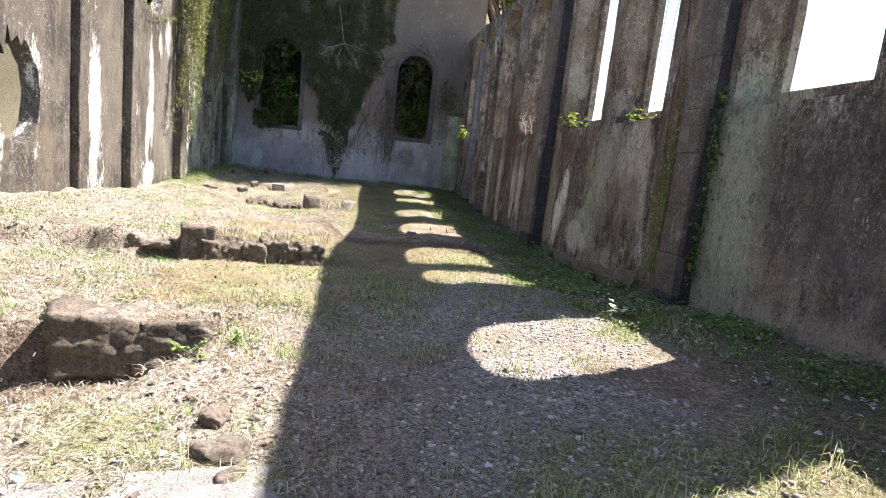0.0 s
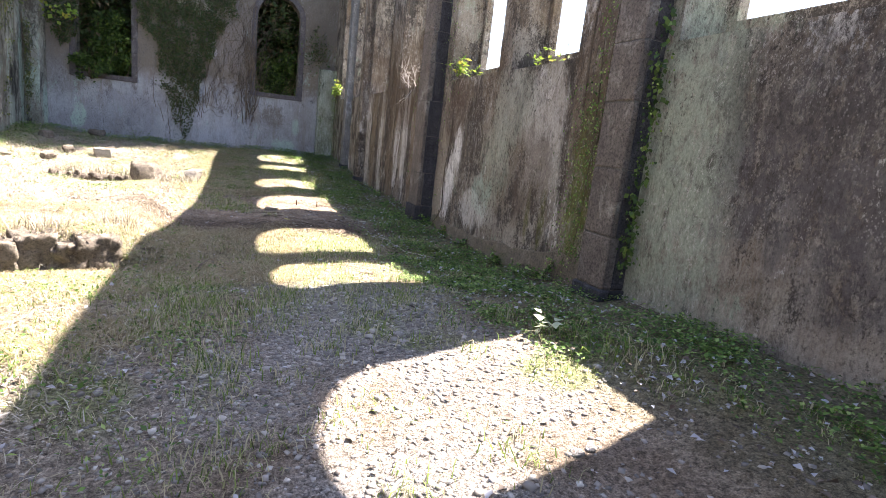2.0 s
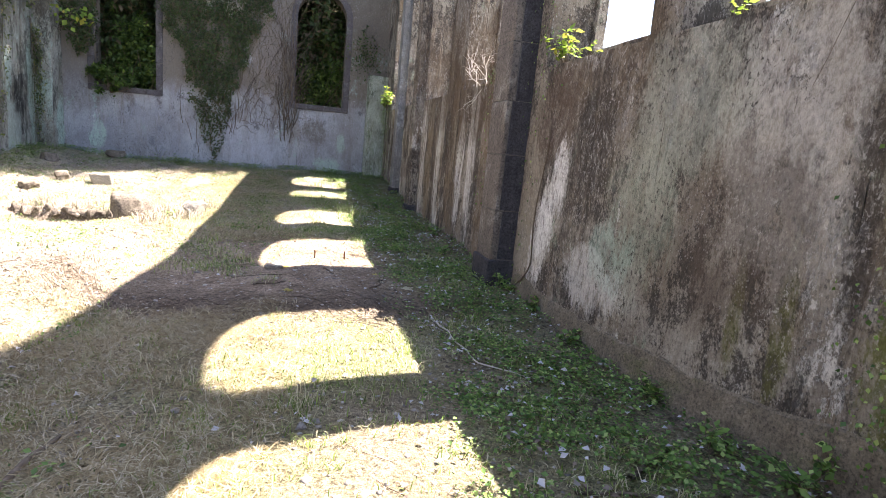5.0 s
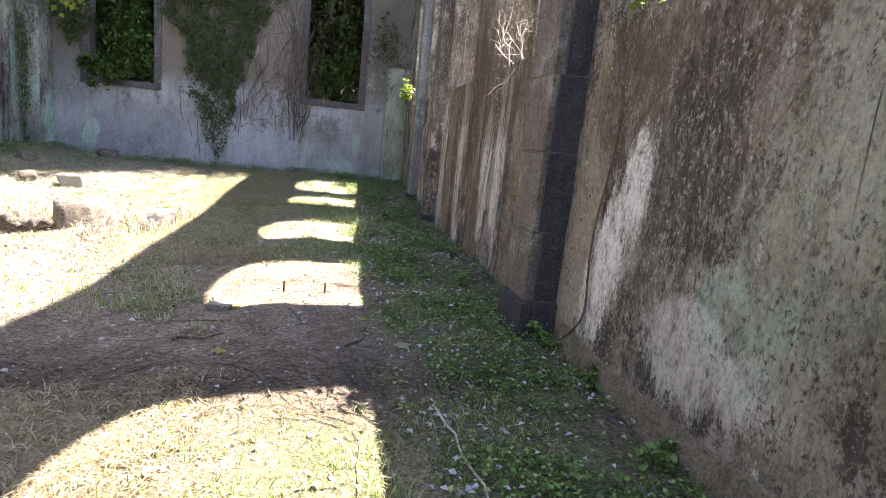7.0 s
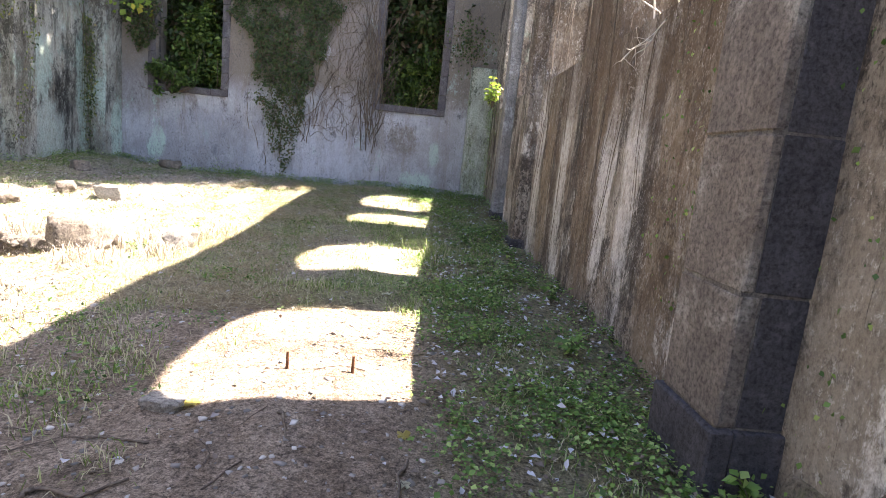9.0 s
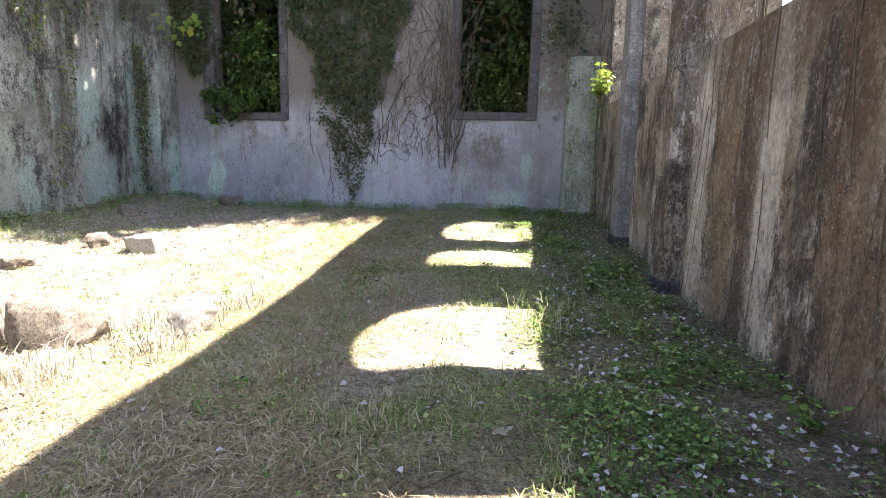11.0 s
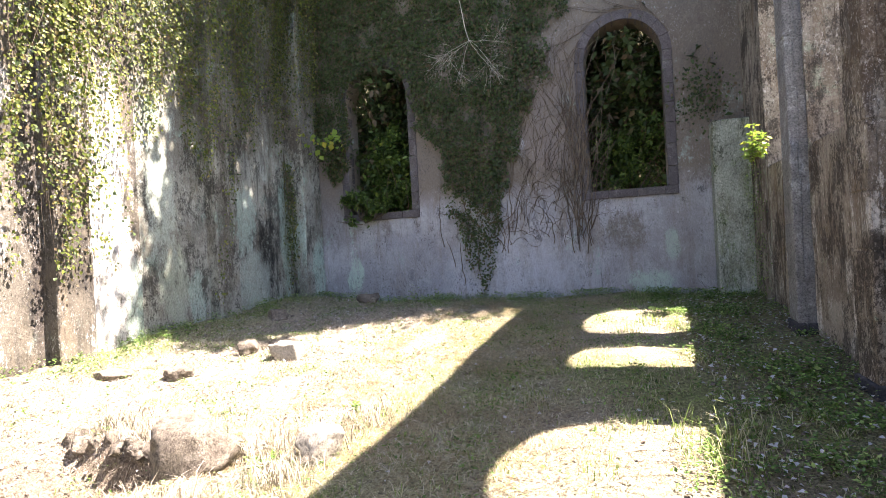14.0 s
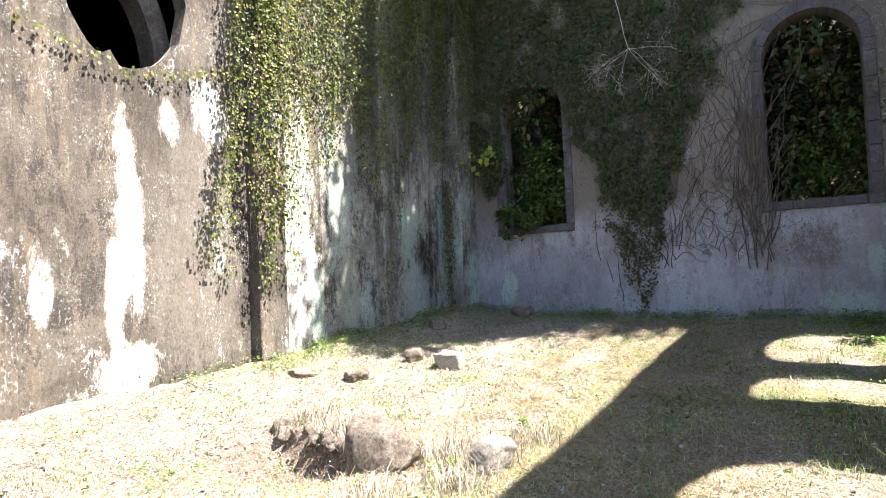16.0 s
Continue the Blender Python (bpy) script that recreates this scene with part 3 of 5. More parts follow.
wall_right = wall("wall_right", right_place, BACK, FY, -0.6, sloping_top, WT,
                  [arch(a - 0.3, b + 0.1, SILL, r + 0.45, k) for (a, b), r, k in zip(OPENINGS, SPRING, RISE)], WALL_R, "tall streaked plaster wall pierced by arched windows, stained black")
wall_right_outer = wall("wall_right_outer", lambda u, d, z: (GX + d, u, z), BACK, FY, -0.6, sloping_top, GT,
                        [arch(a, b, e, r, k) for (a, b), e, r, k in zip(OPENINGS, SILL_OUT, SPRING, RISE)], WALL_R, "outer leaf of the window wall with narrower arched openings")
W1, W2 = (-4.75, -3.12), (0.95, 2.48)
wall_far = wall("wall_far", far_place, LX - LT, GX + GT, -0.6, ragged_top(9.0, 0.2, 2.0), FT,
                [arch(*W1, 2.52, 5.25), arch(*W2, 2.60, 5.33)], WALL_F, "grey plaster end wall with two arched windows and creepers")
wall_left_end = wall("wall_left_end", left_place, 18.5, FY, -0.6, ragged_top(9.4, 0.2, 3.0), LT, [], WALL_G, "side wall plaster dark with mould and pale green lichen")
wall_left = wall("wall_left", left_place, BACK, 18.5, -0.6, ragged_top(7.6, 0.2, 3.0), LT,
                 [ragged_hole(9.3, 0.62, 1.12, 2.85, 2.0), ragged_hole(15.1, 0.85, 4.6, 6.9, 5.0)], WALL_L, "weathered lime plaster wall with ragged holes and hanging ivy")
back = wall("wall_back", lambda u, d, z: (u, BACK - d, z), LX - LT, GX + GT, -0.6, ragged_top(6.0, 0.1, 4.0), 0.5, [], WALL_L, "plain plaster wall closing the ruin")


def box_bm(bm, x0, x1, y0, y1, z0, z1, jitter=0.0, bevel=0.0, taper=0.0):
    r = bmesh.ops.create_cube(bm, size=1.0)
    for v in r["verts"]:
        s = 1 - taper * (v.co.z + 0.5)
        v.co = Vector(((x0 + x1) / 2 + v.co.x * (x1 - x0) * s, (y0 + y1) / 2 + v.co.y * (y1 - y0) * s, (z0 + z1) / 2 + v.co.z * (z1 - z0)))
        if jitter:
            v.co += Vector([random.uniform(-jitter, jitter) for _ in range(3)])
    if bevel:
        bmesh.ops.bevel(bm, geom=list({e for v in r["verts"] for e in v.link_edges}), offset=bevel, segments=1, affect="EDGES")


def pilaster(y0, y1, front, top, upper):
    """A pier of coursed basalt against the window wall."""
    root = tagged(new("pilaster"), "coursed dark basalt pilaster against the plaster wall", "pilaster", "pilasters of the window wall")
    root.location = (WX, (y0 + y1) / 2, ground_z(front, y0))
    z = -0.3
    n = 0
    while z < top:
        h = random.uniform(0.5, 0.72)
        bm = bmesh.new()
        w = 0.03 if n == 0 else 0.0
        lo, hi = z + 0.004 - root.location.z, min(z + h, top) - 0.004 - root.location.z
        deep = random.uniform(0.07, 0.13)
        box_bm(bm, front + deep - WX, 0.01, y0 - w - root.location.y, y1 + w - root.location.y, lo, hi, 0.005, 0.007)
        part("stone_block", bm, BASALT if n < (12 if upper is BASALT else 1) else upper, root)
        bm = bmesh.new()
        box_bm(bm, front - w - WX, front + deep - 0.003 - WX, y0 - w - root.location.y, y1 + w - root.location.y, lo, hi, 0.006, 0.012)
        part("facing_stone", bm, FACE_STONE if upper is BASALT and n else BASALT if n == 0 else upper, root, "brown-grey weathered facing stone")
        z += h
        n += 1
    bm = bmesh.new()
    box_bm(bm, front + 0.009 - WX, 0.0, y0 + 0.007 - root.location.y, y1 - 0.007 - root.location.y, -0.3 - root.location.z, top - 0.02 - root.location.z)
    part("mortar_core", bm, MORTAR if upper is BASALT else upper, root, "grey mortar between the courses")
    return root


for (a, b), f in zip(PILASTERS, FRONTS):
    pilaster(a, b, f, 6.6 - 0.7 * smooth01(8.5, 14.0, a), LICHEN_STONE if a > 18 else WALL_R if a > 17 else BASALT)


def window_frame(name, w, sill, spring, label):
    """Dressed stones around an arched window of the end wall, a little proud of the plaster."""
    root = tagged(new(name), label, "window", kind="structure")
    root.location = (sum(w) / 2, FY, sill)
    ox, oz = root.location.x, root.location.z
    t = 0.19
    for side in (-1, 1):
        z = sill
        x = w[0] if side < 0 else w[1]
        while z < spring - 0.1:
            h = min(random.uniform(0.36, 0.5), spring - z)
            bm = bmesh.new()
            box_bm(bm, min(x, x + side * t) - ox, max(x, x + side * t) - ox, -0.03, FT * 0.5, z + 0.004 - oz, z + h - 0.004 - oz, 0.004, 0.01)
            part("jamb_stone", bm, FRAME_STONE, root)
            z += h
    x = w[0] - t
    while x < w[1] + t - 0.05:
        d = min(random.uniform(0.45, 0.6), w[1] + t - x)
        bm = bmesh.new()
        box_bm(bm, x + 0.004 - ox, x + d - 0.004 - ox, -0.05, FT * 0.6, -0.17, 0.0, 0.004, 0.01)
        part("sill_stone", bm, FRAME_STONE, root)
        x += d
    c, r = sum(w) / 2, (w[1] - w[0]) / 2
    k = 9
    for j in range(k):
        a0, a1 = math.pi * (j + 0.02) / k, math.pi * (j + 0.98) / k
        bm = bmesh.new()
        ring = []
        for y in (-0.03, FT * 0.5):
            ring.append([bm.verts.new((c - ox - rr * math.cos(a), y, spring - oz + rr * math.sin(a))) for a, rr in ((a0, r), ((a0 + a1) / 2, r), (a1, r), (a1, r + t), ((a0 + a1) / 2, r + t), (a0, r + t))])
        bm.faces.new(ring[0])
        bm.faces.new(ring[1][::-1])
        for i in range(6):
            bm.faces.new([ring[0][i], ring[0][(i + 1) % 6], ring[1][(i + 1) % 6], ring[1][i]])
        bmesh.ops.recalc_face_normals(bm, faces=bm.faces)
        part("voussoir", bm, FRAME_STONE, root)
    return root


window_frame("window_1", W1, 2.52, 5.25, "arched window opening of grey dressed stone, overgrown with shrubs")
window_frame("window_2", W2, 2.60, 5.33, "arched window opening of grey dressed stone with bare creeper stems")

# low green pier in the far corner
bm = bmesh.new()
box_bm(bm, 3.26, WX + 0.02, 23.05, FY + 0.02, -0.2, 3.72, 0.01, 0.02)
bmesh.ops.subdivide_edges(bm, edges=bm.edges, cuts=4, use_grid_fill=True)
for v in bm.verts:
    v.co += Vector((lump(*v.co, 0.015, 0.4), 0, 0))
tagged(part("corner_pier", bm, ALGAE, None, "low plaster pier stained with green algae in the corner"), category="pier")
# shallow piers of the far side wall
for y0, y1, d in ((10.95, 11.3, 0.16), (13.3, 13.72, 0.2), (16.95, 17.5, 0.22), (20.0, 20.6, 0.25), (6.0, 6.5, 0.2), (22.7, 23.46, 0.42)):
    bm = bmesh.new()
    box_bm(bm, LX - 0.05, LX + d, y0, y1, -0.3, 7.4, 0.0, 0.015)
    bmesh.ops.subdivide_edges(bm, edges=[e for e in bm.edges if e.calc_length() > 3], cuts=24)
    for v in bm.verts:
        v.co += Vector((lump(*v.co, 0.02, 0.6), lump(v.co.x, v.co.y, v.co.z + 5, 0.02, 0.6), 0))
    tagged(part("wall_pier", bm, WALL_G if y0 > 19 else WALL_L, None, "shallow plastered pier of the side wall"), category="pier", group="piers of the side wall")


# a dark vaulted recess behind the upper hole of the side wall
def recess():
    bm = bmesh.new()
    x0, x1, y0, y1, z0, z1 = LX - LT - 1.2, LX - LT - 0.01, 13.6, 17.4, 0.0, 7.5
    for f in ([(x0, y0, z0), (x0, y1, z0), (x0, y1, z1), (x0, y0, z1)], [(x0, y0, z0), (x1, y0, z0), (x1, y0, z1), (x0, y0, z1)],
              [(x0, y1, z0), (x1, y1, z0), (x1, y1, z1), (x0, y1, z1)]):
        bm.faces.new([bm.verts.new(v) for v in f])
    bmesh.ops.solidify(bm, geom=bm.faces[:], thickness=0.25)
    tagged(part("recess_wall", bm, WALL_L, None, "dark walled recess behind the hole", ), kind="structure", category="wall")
    bm = bmesh.new()
    rings = []
    for j in range(17):
        a = math.pi * j / 16
        r = [(1.5, 0.0), (1.5, 0.45), (1.95, 0.45), (1.95, 0.0)]
        rings.append([bm.verts.new((LX - LT - 0.35 - d, 14.9 + rr * 0.6 * math.cos(a), 4.9 + rr * 1.0 * math.sin(a))) for rr, d in r])
    for p, q in zip(rings, rings[1:]):
        for k in range(4):
            bm.faces.new([p[k], p[(k + 1) % 4], q[(k + 1) % 4], q[k]])
    for e in (rings[0], rings[-1]):
        bm.faces.new(e)
    for sgn in (0.9, -1.17):
        box_bm(bm, LX - LT - 0.8, LX - LT - 0.35, 14.9 + sgn, 14.9 + sgn + 0.27, 0.0, 4.9)
    bmesh.ops.recalc_face_normals(bm, faces=bm.faces)
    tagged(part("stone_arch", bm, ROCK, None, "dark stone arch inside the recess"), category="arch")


recess()

# broken plaster plinth along the foot of the window wall
for y0, y1 in ((5.96, 11.05),):
    bm = bmesh.new()
    n = int((y1 - y0) / 0.12)
    rows = []
    for j in range(n + 1):
        y = y0 + (y1 - y0) * j / n
        g = ground_z(3.9, y)
        h = 0.21 + 0.12 * smooth01(10.0, 7.0, y) * (1 - smooth01(5.5, 5.0, y)) + lump(0, y, 3, 0.035, 0.5)
        d = 0.03 + lump(1, y, 8, 0.012, 0.4)
        rows.append([bm.verts.new((WX - d - 0.05, y, g - 0.25)), bm.verts.new((WX - d, y, g + h * 0.7)), bm.verts.new((WX - d * 0.5, y, g + h)), bm.verts.new((WX + 0.01, y, g + h + 0.03))])
    for p, q in zip(rows, rows[1:]):
        for k in range(3):
            bm.faces.new([p[k], p[k + 1], q[k + 1], q[k]])
    bmesh.ops.recalc_face_normals(bm, faces=bm.faces)
    tagged(part("baseboard", bm, DAMP, None, "broken mossy plinth at the foot of the window wall"), kind="structure", category="plinth")

# ---- stones and small things ----
def boulder_bm(sx, sy, sz, seed, sub=2, flat=0.35):
    """A weathered block: a squarish lump with broken corners."""
    bm = bmesh.new()
    bmesh.ops.create_icosphere(bm, subdivisions=sub, radius=1.0)
    cuts = []
    for k in range(9):
        d = Vector((math.sin(seed * 3.7 + k * 2.4), math.cos(seed * 1.9 + k * 2.4), 0.7 * math.sin(k * 1.7 + seed))).normalized()
        cuts.append((d, 0.62 + 0.16 * math.sin(seed * 5.3 + k * 1.3)))
    cuts.append((Vector((0.12 * math.sin(seed), 0.12 * math.cos(seed), 1)).normalized(), 0.66))
    for v in bm.verts:
        p = v.co.copy()
        for d, t in cuts:
            over = p.dot(d) - t
            if over > 0:
                p -= d * over * 0.92
        m = max(abs(p.x), abs(p.y), abs(p.z))
        p = p.lerp(p / m * 0.8, flat * 0.6) * 1.25
        q = p * 1.3 + Vector((seed * 7.1, seed * 3.3, seed))
        k = 1 + 0.16 * noise.noise(q) + 0.10 * noise.noise(q * 2.7) + 0.05 * noise.noise(q * 6.1)
        v.co = Vector((p.x * sx * k, p.y * sy * k, p.z * sz * k))
    return bm


def hewn_bm(sx, sy, sz, seed, cuts=7, rough=0.05):
    """A roughly squared block with worn edges; half sizes."""
    bm = bmesh.new()
    bmesh.ops.create_cube(bm, size=2.0)
    bmesh.ops.subdivide_edges(bm, edges=bm.edges[:], cuts=cuts, use_grid_fill=True)
    for v in bm.verts:
        p = v.co.copy()
        r = p.length
        p = p.lerp(p / r * 1.25, 0.02 + 0.16 * max(r - 1.35, 0))
        q = p * 1.1 + Vector((seed * 5.1, seed * 2.3, seed * 1.7))
        k = 1 + rough * 2 * noise.noise(q) + rough * noise.noise(q * 3.1) + rough * 0.7 * noise.noise(q * 7) + rough * 0.5 * noise.noise(q * 15)
        p.x += 0.18 * noise.noise(Vector((seed, p.z * 0.7, p.y * 0.5)))
        v.co = Vector((p.x * sx * k, p.y * sy * k, p.z * sz * k))
    return bm


def stone_thing(name, x, y, sx, sy, sz, label, turn=0.0, seed=1.0, sink=0.35, mat=None, flat=0.35, group="", sub=4):
    ob = part(name, hewn_bm(sx, sy, sz, seed, 9, 0.09) if flat > 0.55 else boulder_bm(sx, sy, sz, seed, sub, flat), mat or ROCK, smooth=True)
    ob.location = (x, y, ground_z(x, y) + sz * (1 - sink) * 0.8)
    ob.rotation_euler = (0, 0, radians(turn))
    return tagged(ob, label, "rock", group)


stone_thing("boulder", -1.6, 15.1, 0.33, 0.27, 0.34, "big weathered boulder at the edge of a hollow", 25, 3.0, 0.5, ROCK, 0.5)
stone_thing("boulder", -0.64, 15.38, 0.19, 0.17, 0.17, "small rounded boulder in dry grass", 60, 5.0, 0.3, PALE_STONE)
stone_thing("boulder", -2.62, 7.25, 0.22, 0.16, 0.26, "upright grey boulder at the terrace edge", 15, 6.0, 0.15, flat=0.6)
stone_thing("stone_block", -3.03, 18.3, 0.19, 0.13, 0.13, "pale squared stone block lying on dry ground", 8, 8.0, 0.15, PALE_STONE, 0.95)
stone_thing("stone", -3.85, 18.45, 0.15, 0.12, 0.12, "dark fieldstone beside a pale block", 30, 9.0, 0.2)
stone_thing("stone", -4.95, 17.0, 0.26, 0.14, 0.09, "flat broken stone near the side wall", 12, 10.0)
stone_thing("stone", -4.0, 17.25, 0.16, 0.12, 0.10, "rough lichen-grey stone in dry grass", 70, 11.0)
stone_thing("stone", -4.0, 22.7, 0.28, 0.14, 0.15, "pointed pale stone by the end wall", 20, 12.0)
stone_thing("stone", -4.9, 20.6, 0.16, 0.13, 0.14, "grey stone among creeping weeds", 5, 13.0)
stone_thing("slab", 0.89, 11.58, 0.10, 0.055, 0.03, "flat grey slab lying on bare soil", -10, 14.0, 0.1, PALE_STONE, 0.95)
stone_thing("slab", -1.45, 1.35, 0.72, 0.36, 0.03, "large bleached slab set in the ground", 10, 15.0, 0.5, PEBBLE, 0.95)
for k, (x, y, s) in enumerate(((-1.05, 1.95, 0.14), (-1.15, 2.25, 0.11), (-0.95, 1.72, 0.10))):
    stone_thing("kerb_stone", x, y, s * 0.9, s * 0.65, s * 0.5, "rough stone of a sunken kerb line", 40 * k, 20.0 + k, 0.45, group="kerb stones")


def masonry_line(name, x0, y0, x1, y1, count, height, depth, label, drop=0.3, mat=None, crumbled=False):
    """A line of rough blocks that holds back the earth."""
    root = tagged(new(name), label, "masonry")
    root.location = (x0, y0, ground_z(x0, y0 + 0.3))
    for k in range(count):
        t = (k + 0.5) / count
        w = math.hypot(x1 - x0, y1 - y0) / count
        h = height * random.uniform(0.85, 1.15)
        size = (w * random.uniform(0.52, 0.64), depth * random.uniform(0.8, 1.2), h * random.uniform(0.44, 0.56))
        if crumbled:
            bm = boulder_bm(size[0] * random.uniform(0.7, 1.25), size[1], size[2] * random.uniform(0.6, 1.3), 31.0 + 3 * k + x0, 4, 0.3)
        else:
            bm = hewn_bm(*size, 31.0 + 3 * k + x0, 12, 0.15)
        ob = part("block", bm, mat or ROCK, root, smooth=True)
        ob.location = (t * (x1 - x0), t * (y1 - y0) + random.uniform(-0.04, 0.04), -drop + h * 0.46)
        ob.rotation_euler = (random.uniform(-0.06, 0.06), random.uniform(-0.05, 0.05), math.atan2(y1 - y0, x1 - x0) + random.uniform(-0.08, 0.08))
    return root


masonry_line("old_wall_footing", -2.5, 7.2, -0.95, 7.58, 6, 0.36, 0.17, "low footing of rough mossy stones along a terrace", 0.41)
masonry_line("terrace_ledge", -4.55, 7.4, -2.95, 7.1, 6, 0.24, 0.2, "low broken ledge of stones and earth along a terrace", 0.24, None, True)
masonry_line("trench_wall", -2.72, 3.85, -1.75, 4.25, 2, 0.5, 0.2, "squared stone blocks lining an open trench", 0.42)
masonry_line("hollow_edge", -3.5, 15.5, -1.95, 15.45, 11, 0.22, 0.13, "crumbling stones on the rim of a hollow", 0.2, None, True)

# iron pins
for x, y in ((1.40, 12.10), (1.80, 12.13)):
    bm = bmesh.new()
    bmesh.ops.create_cone(bm, cap_ends=True, segments=8, radius1=0.011, radius2=0.009, depth=0.15)
    for v in bm.verts:
        v.co.x += 0.15 * max(v.co.z, 0) ** 2
    ob = part("iron_pin", bm, RUST)
    ob.location = (x, y, ground_z(x, y) + 0.035)
    tagged(ob, "short rusty iron rod driven into the ground", "rod", "iron pins")


# ---- tubes for stems and sticks ----
def tubes_mesh(name, paths, sides=4):
    verts, faces, base = [], [], 0
    for pts, r0, r1 in paths:
        pts = np.asarray(pts, float)
        k = len(pts)
        d = np.gradient(pts, axis=0)
        d /= np.linalg.norm(d, axis=1, keepdims=True) + 1e-9
        ref = np.where(np.abs(d[:, 2:3]) > 0.9, [[1.0, 0, 0]], [[0, 0, 1.0]])
        a = np.cross(d, ref)
        a /= np.linalg.norm(a, axis=1, keepdims=True) + 1e-9
        b = np.cross(d, a)
        r = np.linspace(r0, r1, k)[:, None]
        for j in range(sides):
            w = 2 * math.pi * j / sides
            verts.append(pts + r * (a * math.cos(w) + b * math.sin(w)))
        i = base + np.arange(k)
        for j in range(sides):
            p, q = i + j * k, i + ((j + 1) % sides) * k
            faces.append(np.stack([p[:-1], p[1:], q[1:], q[:-1]], -1))
        base += k * sides
    return mesh_np(name, np.concatenate(verts), np.concatenate(faces))


rng = np.random.default_rng(7)


def wander(start, way, length, step, wob, pull=0.0, flat=None):
    """A crooked line from start; flat: the axis along which it must not move."""
    p, d = np.array(start, float), np.array(way, float)
    pts = [p.copy()]
    for _ in range(max(3, int(length / step))):
        d = d + rng.normal(0, wob, 3)
        d[2] += pull
        if flat is not None:
            d[flat] = rng.normal(0, 0.02)
        d /= np.linalg.norm(d)
        p = p + d * step
        pts.append(p.copy())
    return np.array(pts)


def branching(start, way, length, r, depth, wob=0.22, flat=None, pull=0.0, split=3):
    out = []
    main = wander(start, way, length, length / 7, wob, pull, flat)
    out.append((main, r, r * 0.45))
    if depth:
        for _ in range(split):
            k = rng.integers(2, len(main) - 1)
            d = main[k] - main[k - 1]
            d = d / np.linalg.norm(d) + rng.normal(0, 0.7, 3)
            if flat is not None:
                d[flat] = 0.02
            out += branching(main[k], d / np.linalg.norm(d), length * 0.55, r * 0.6, depth - 1, wob, flat, pull, split)
    return out


for x, y, a, ln, r in ((1.5, 9.95, 1.9, 0.7, 0.009), (1.9, 10.3, 2.2, 0.35, 0.006), (0.2, 10.0, 0.2, 0.7, 0.008), (1.35, 10.9, 1.2, 0.3, 0.005),
                       (2.9, 7.0, 0.3, 0.6, 0.018), (3.0, 6.8, 2.6, 0.5, 0.012), (1.0, 11.2, 2.7, 0.4, 0.006), (2.0, 9.0, 1.5, 0.5, 0.006)):
    p = wander((x, y, 0), (math.cos(a), math.sin(a), 0), ln, 0.08, 0.16, 0, 2)
    p[:, 2] = [ground_z(q[0], q[1]) + r for q in p]
    tagged(obj("fallen_stick", tubes_mesh("fallen_stick", [(p, r, r * 0.6)], 6), BARK if r > 0.01 else VINE), "crooked dry stick lying on the ground", "stick", "fallen sticks")

# ---- leaves and grass ----
def unit(a):
    return a / (np.linalg.norm(a, axis=1, keepdims=True) + 1e-9)


def leaves_mesh(name, p, way, face, length, width, fold=0.18):
    """Folded leaves: each two triangles from its stalk to its tip."""
    way, face = unit(way), unit(face)
    side = unit(np.cross(way, face))
    up = np.cross(side, way)
    ln, wd = length[:, None], width[:, None]
    mid = p + way * ln * 0.45 + up * wd * fold
    v = np.stack([p, mid - side * wd * 0.5, p + way * ln, mid + side * wd * 0.5], 1).reshape(-1, 3)
    i = np.arange(len(p))[:, None] * 4
    f = np.concatenate([np.concatenate([i, i + 1, i + 2], 1), np.concatenate([i, i + 2, i + 3], 1)])
    return mesh_np(name, v, f)


def blades_mesh(name, p, height, lean, width):
    n = len(p)
    a = rng.uniform(0, 2 * math.pi, n)
    side = np.stack([np.cos(a), np.sin(a), np.zeros(n)], 1) * width[:, None] * 0.5
    b = a + math.pi / 2 + rng.normal(0, 0.5, n)
    out = np.stack([np.cos(b), np.sin(b), np.zeros(n)], 1) * lean[:, None]
    up = np.array([[0, 0, 1.0]]) * height[:, None]
    m = p + up * 0.62 + out * 0.3
    v = np.stack([p - side, p + side, m - side * 0.7, m + side * 0.7, p + up * (1 - 0.25 * (lean / np.maximum(height, 1e-3)).clip(0, 2))[:, None] + out], 1).reshape(-1, 3)
    i = np.arange(n)[:, None] * 5
    f = np.concatenate([np.concatenate([i, i + 1, i + 3], 1), np.concatenate([i, i + 3, i + 2], 1), np.concatenate([i + 2, i + 3, i + 4], 1)])
    return mesh_np(name, v, f)


def scatter(n, x0, x1, y0, y1, keep):
    """Places on the ground inside a rectangle, kept by a chance that depends on the place."""
    out = []
    for x, y in zip(rng.uniform(x0, x1, n), rng.uniform(y0, y1, n)):
        if rng.random() < keep(x, y):
            out.append((x, y, ground_z(x, y)))
    return np.array(out).reshape(-1, 3)


def patchy(x, y, s=1.4, z=0.0):
    return 0.5 + 0.6 * noise.noise(Vector((x * s, y * s, z))) + 0.3 * noise.noise(Vector((x * s * 3, y * s * 3, z)))


def stuff(name, me, mat, label, category):
    return tagged(obj(name, me, mat, None, label, "stuff"), category=category)


def near(y):
    return 1.0 if y < 17 else 0.6


# green grass, in tufts
def grass_chance(x, y):
    g = cover(x, y)[1]
    return min(1.0, max(g - 0.2, 0) * 1.5) * near(y)


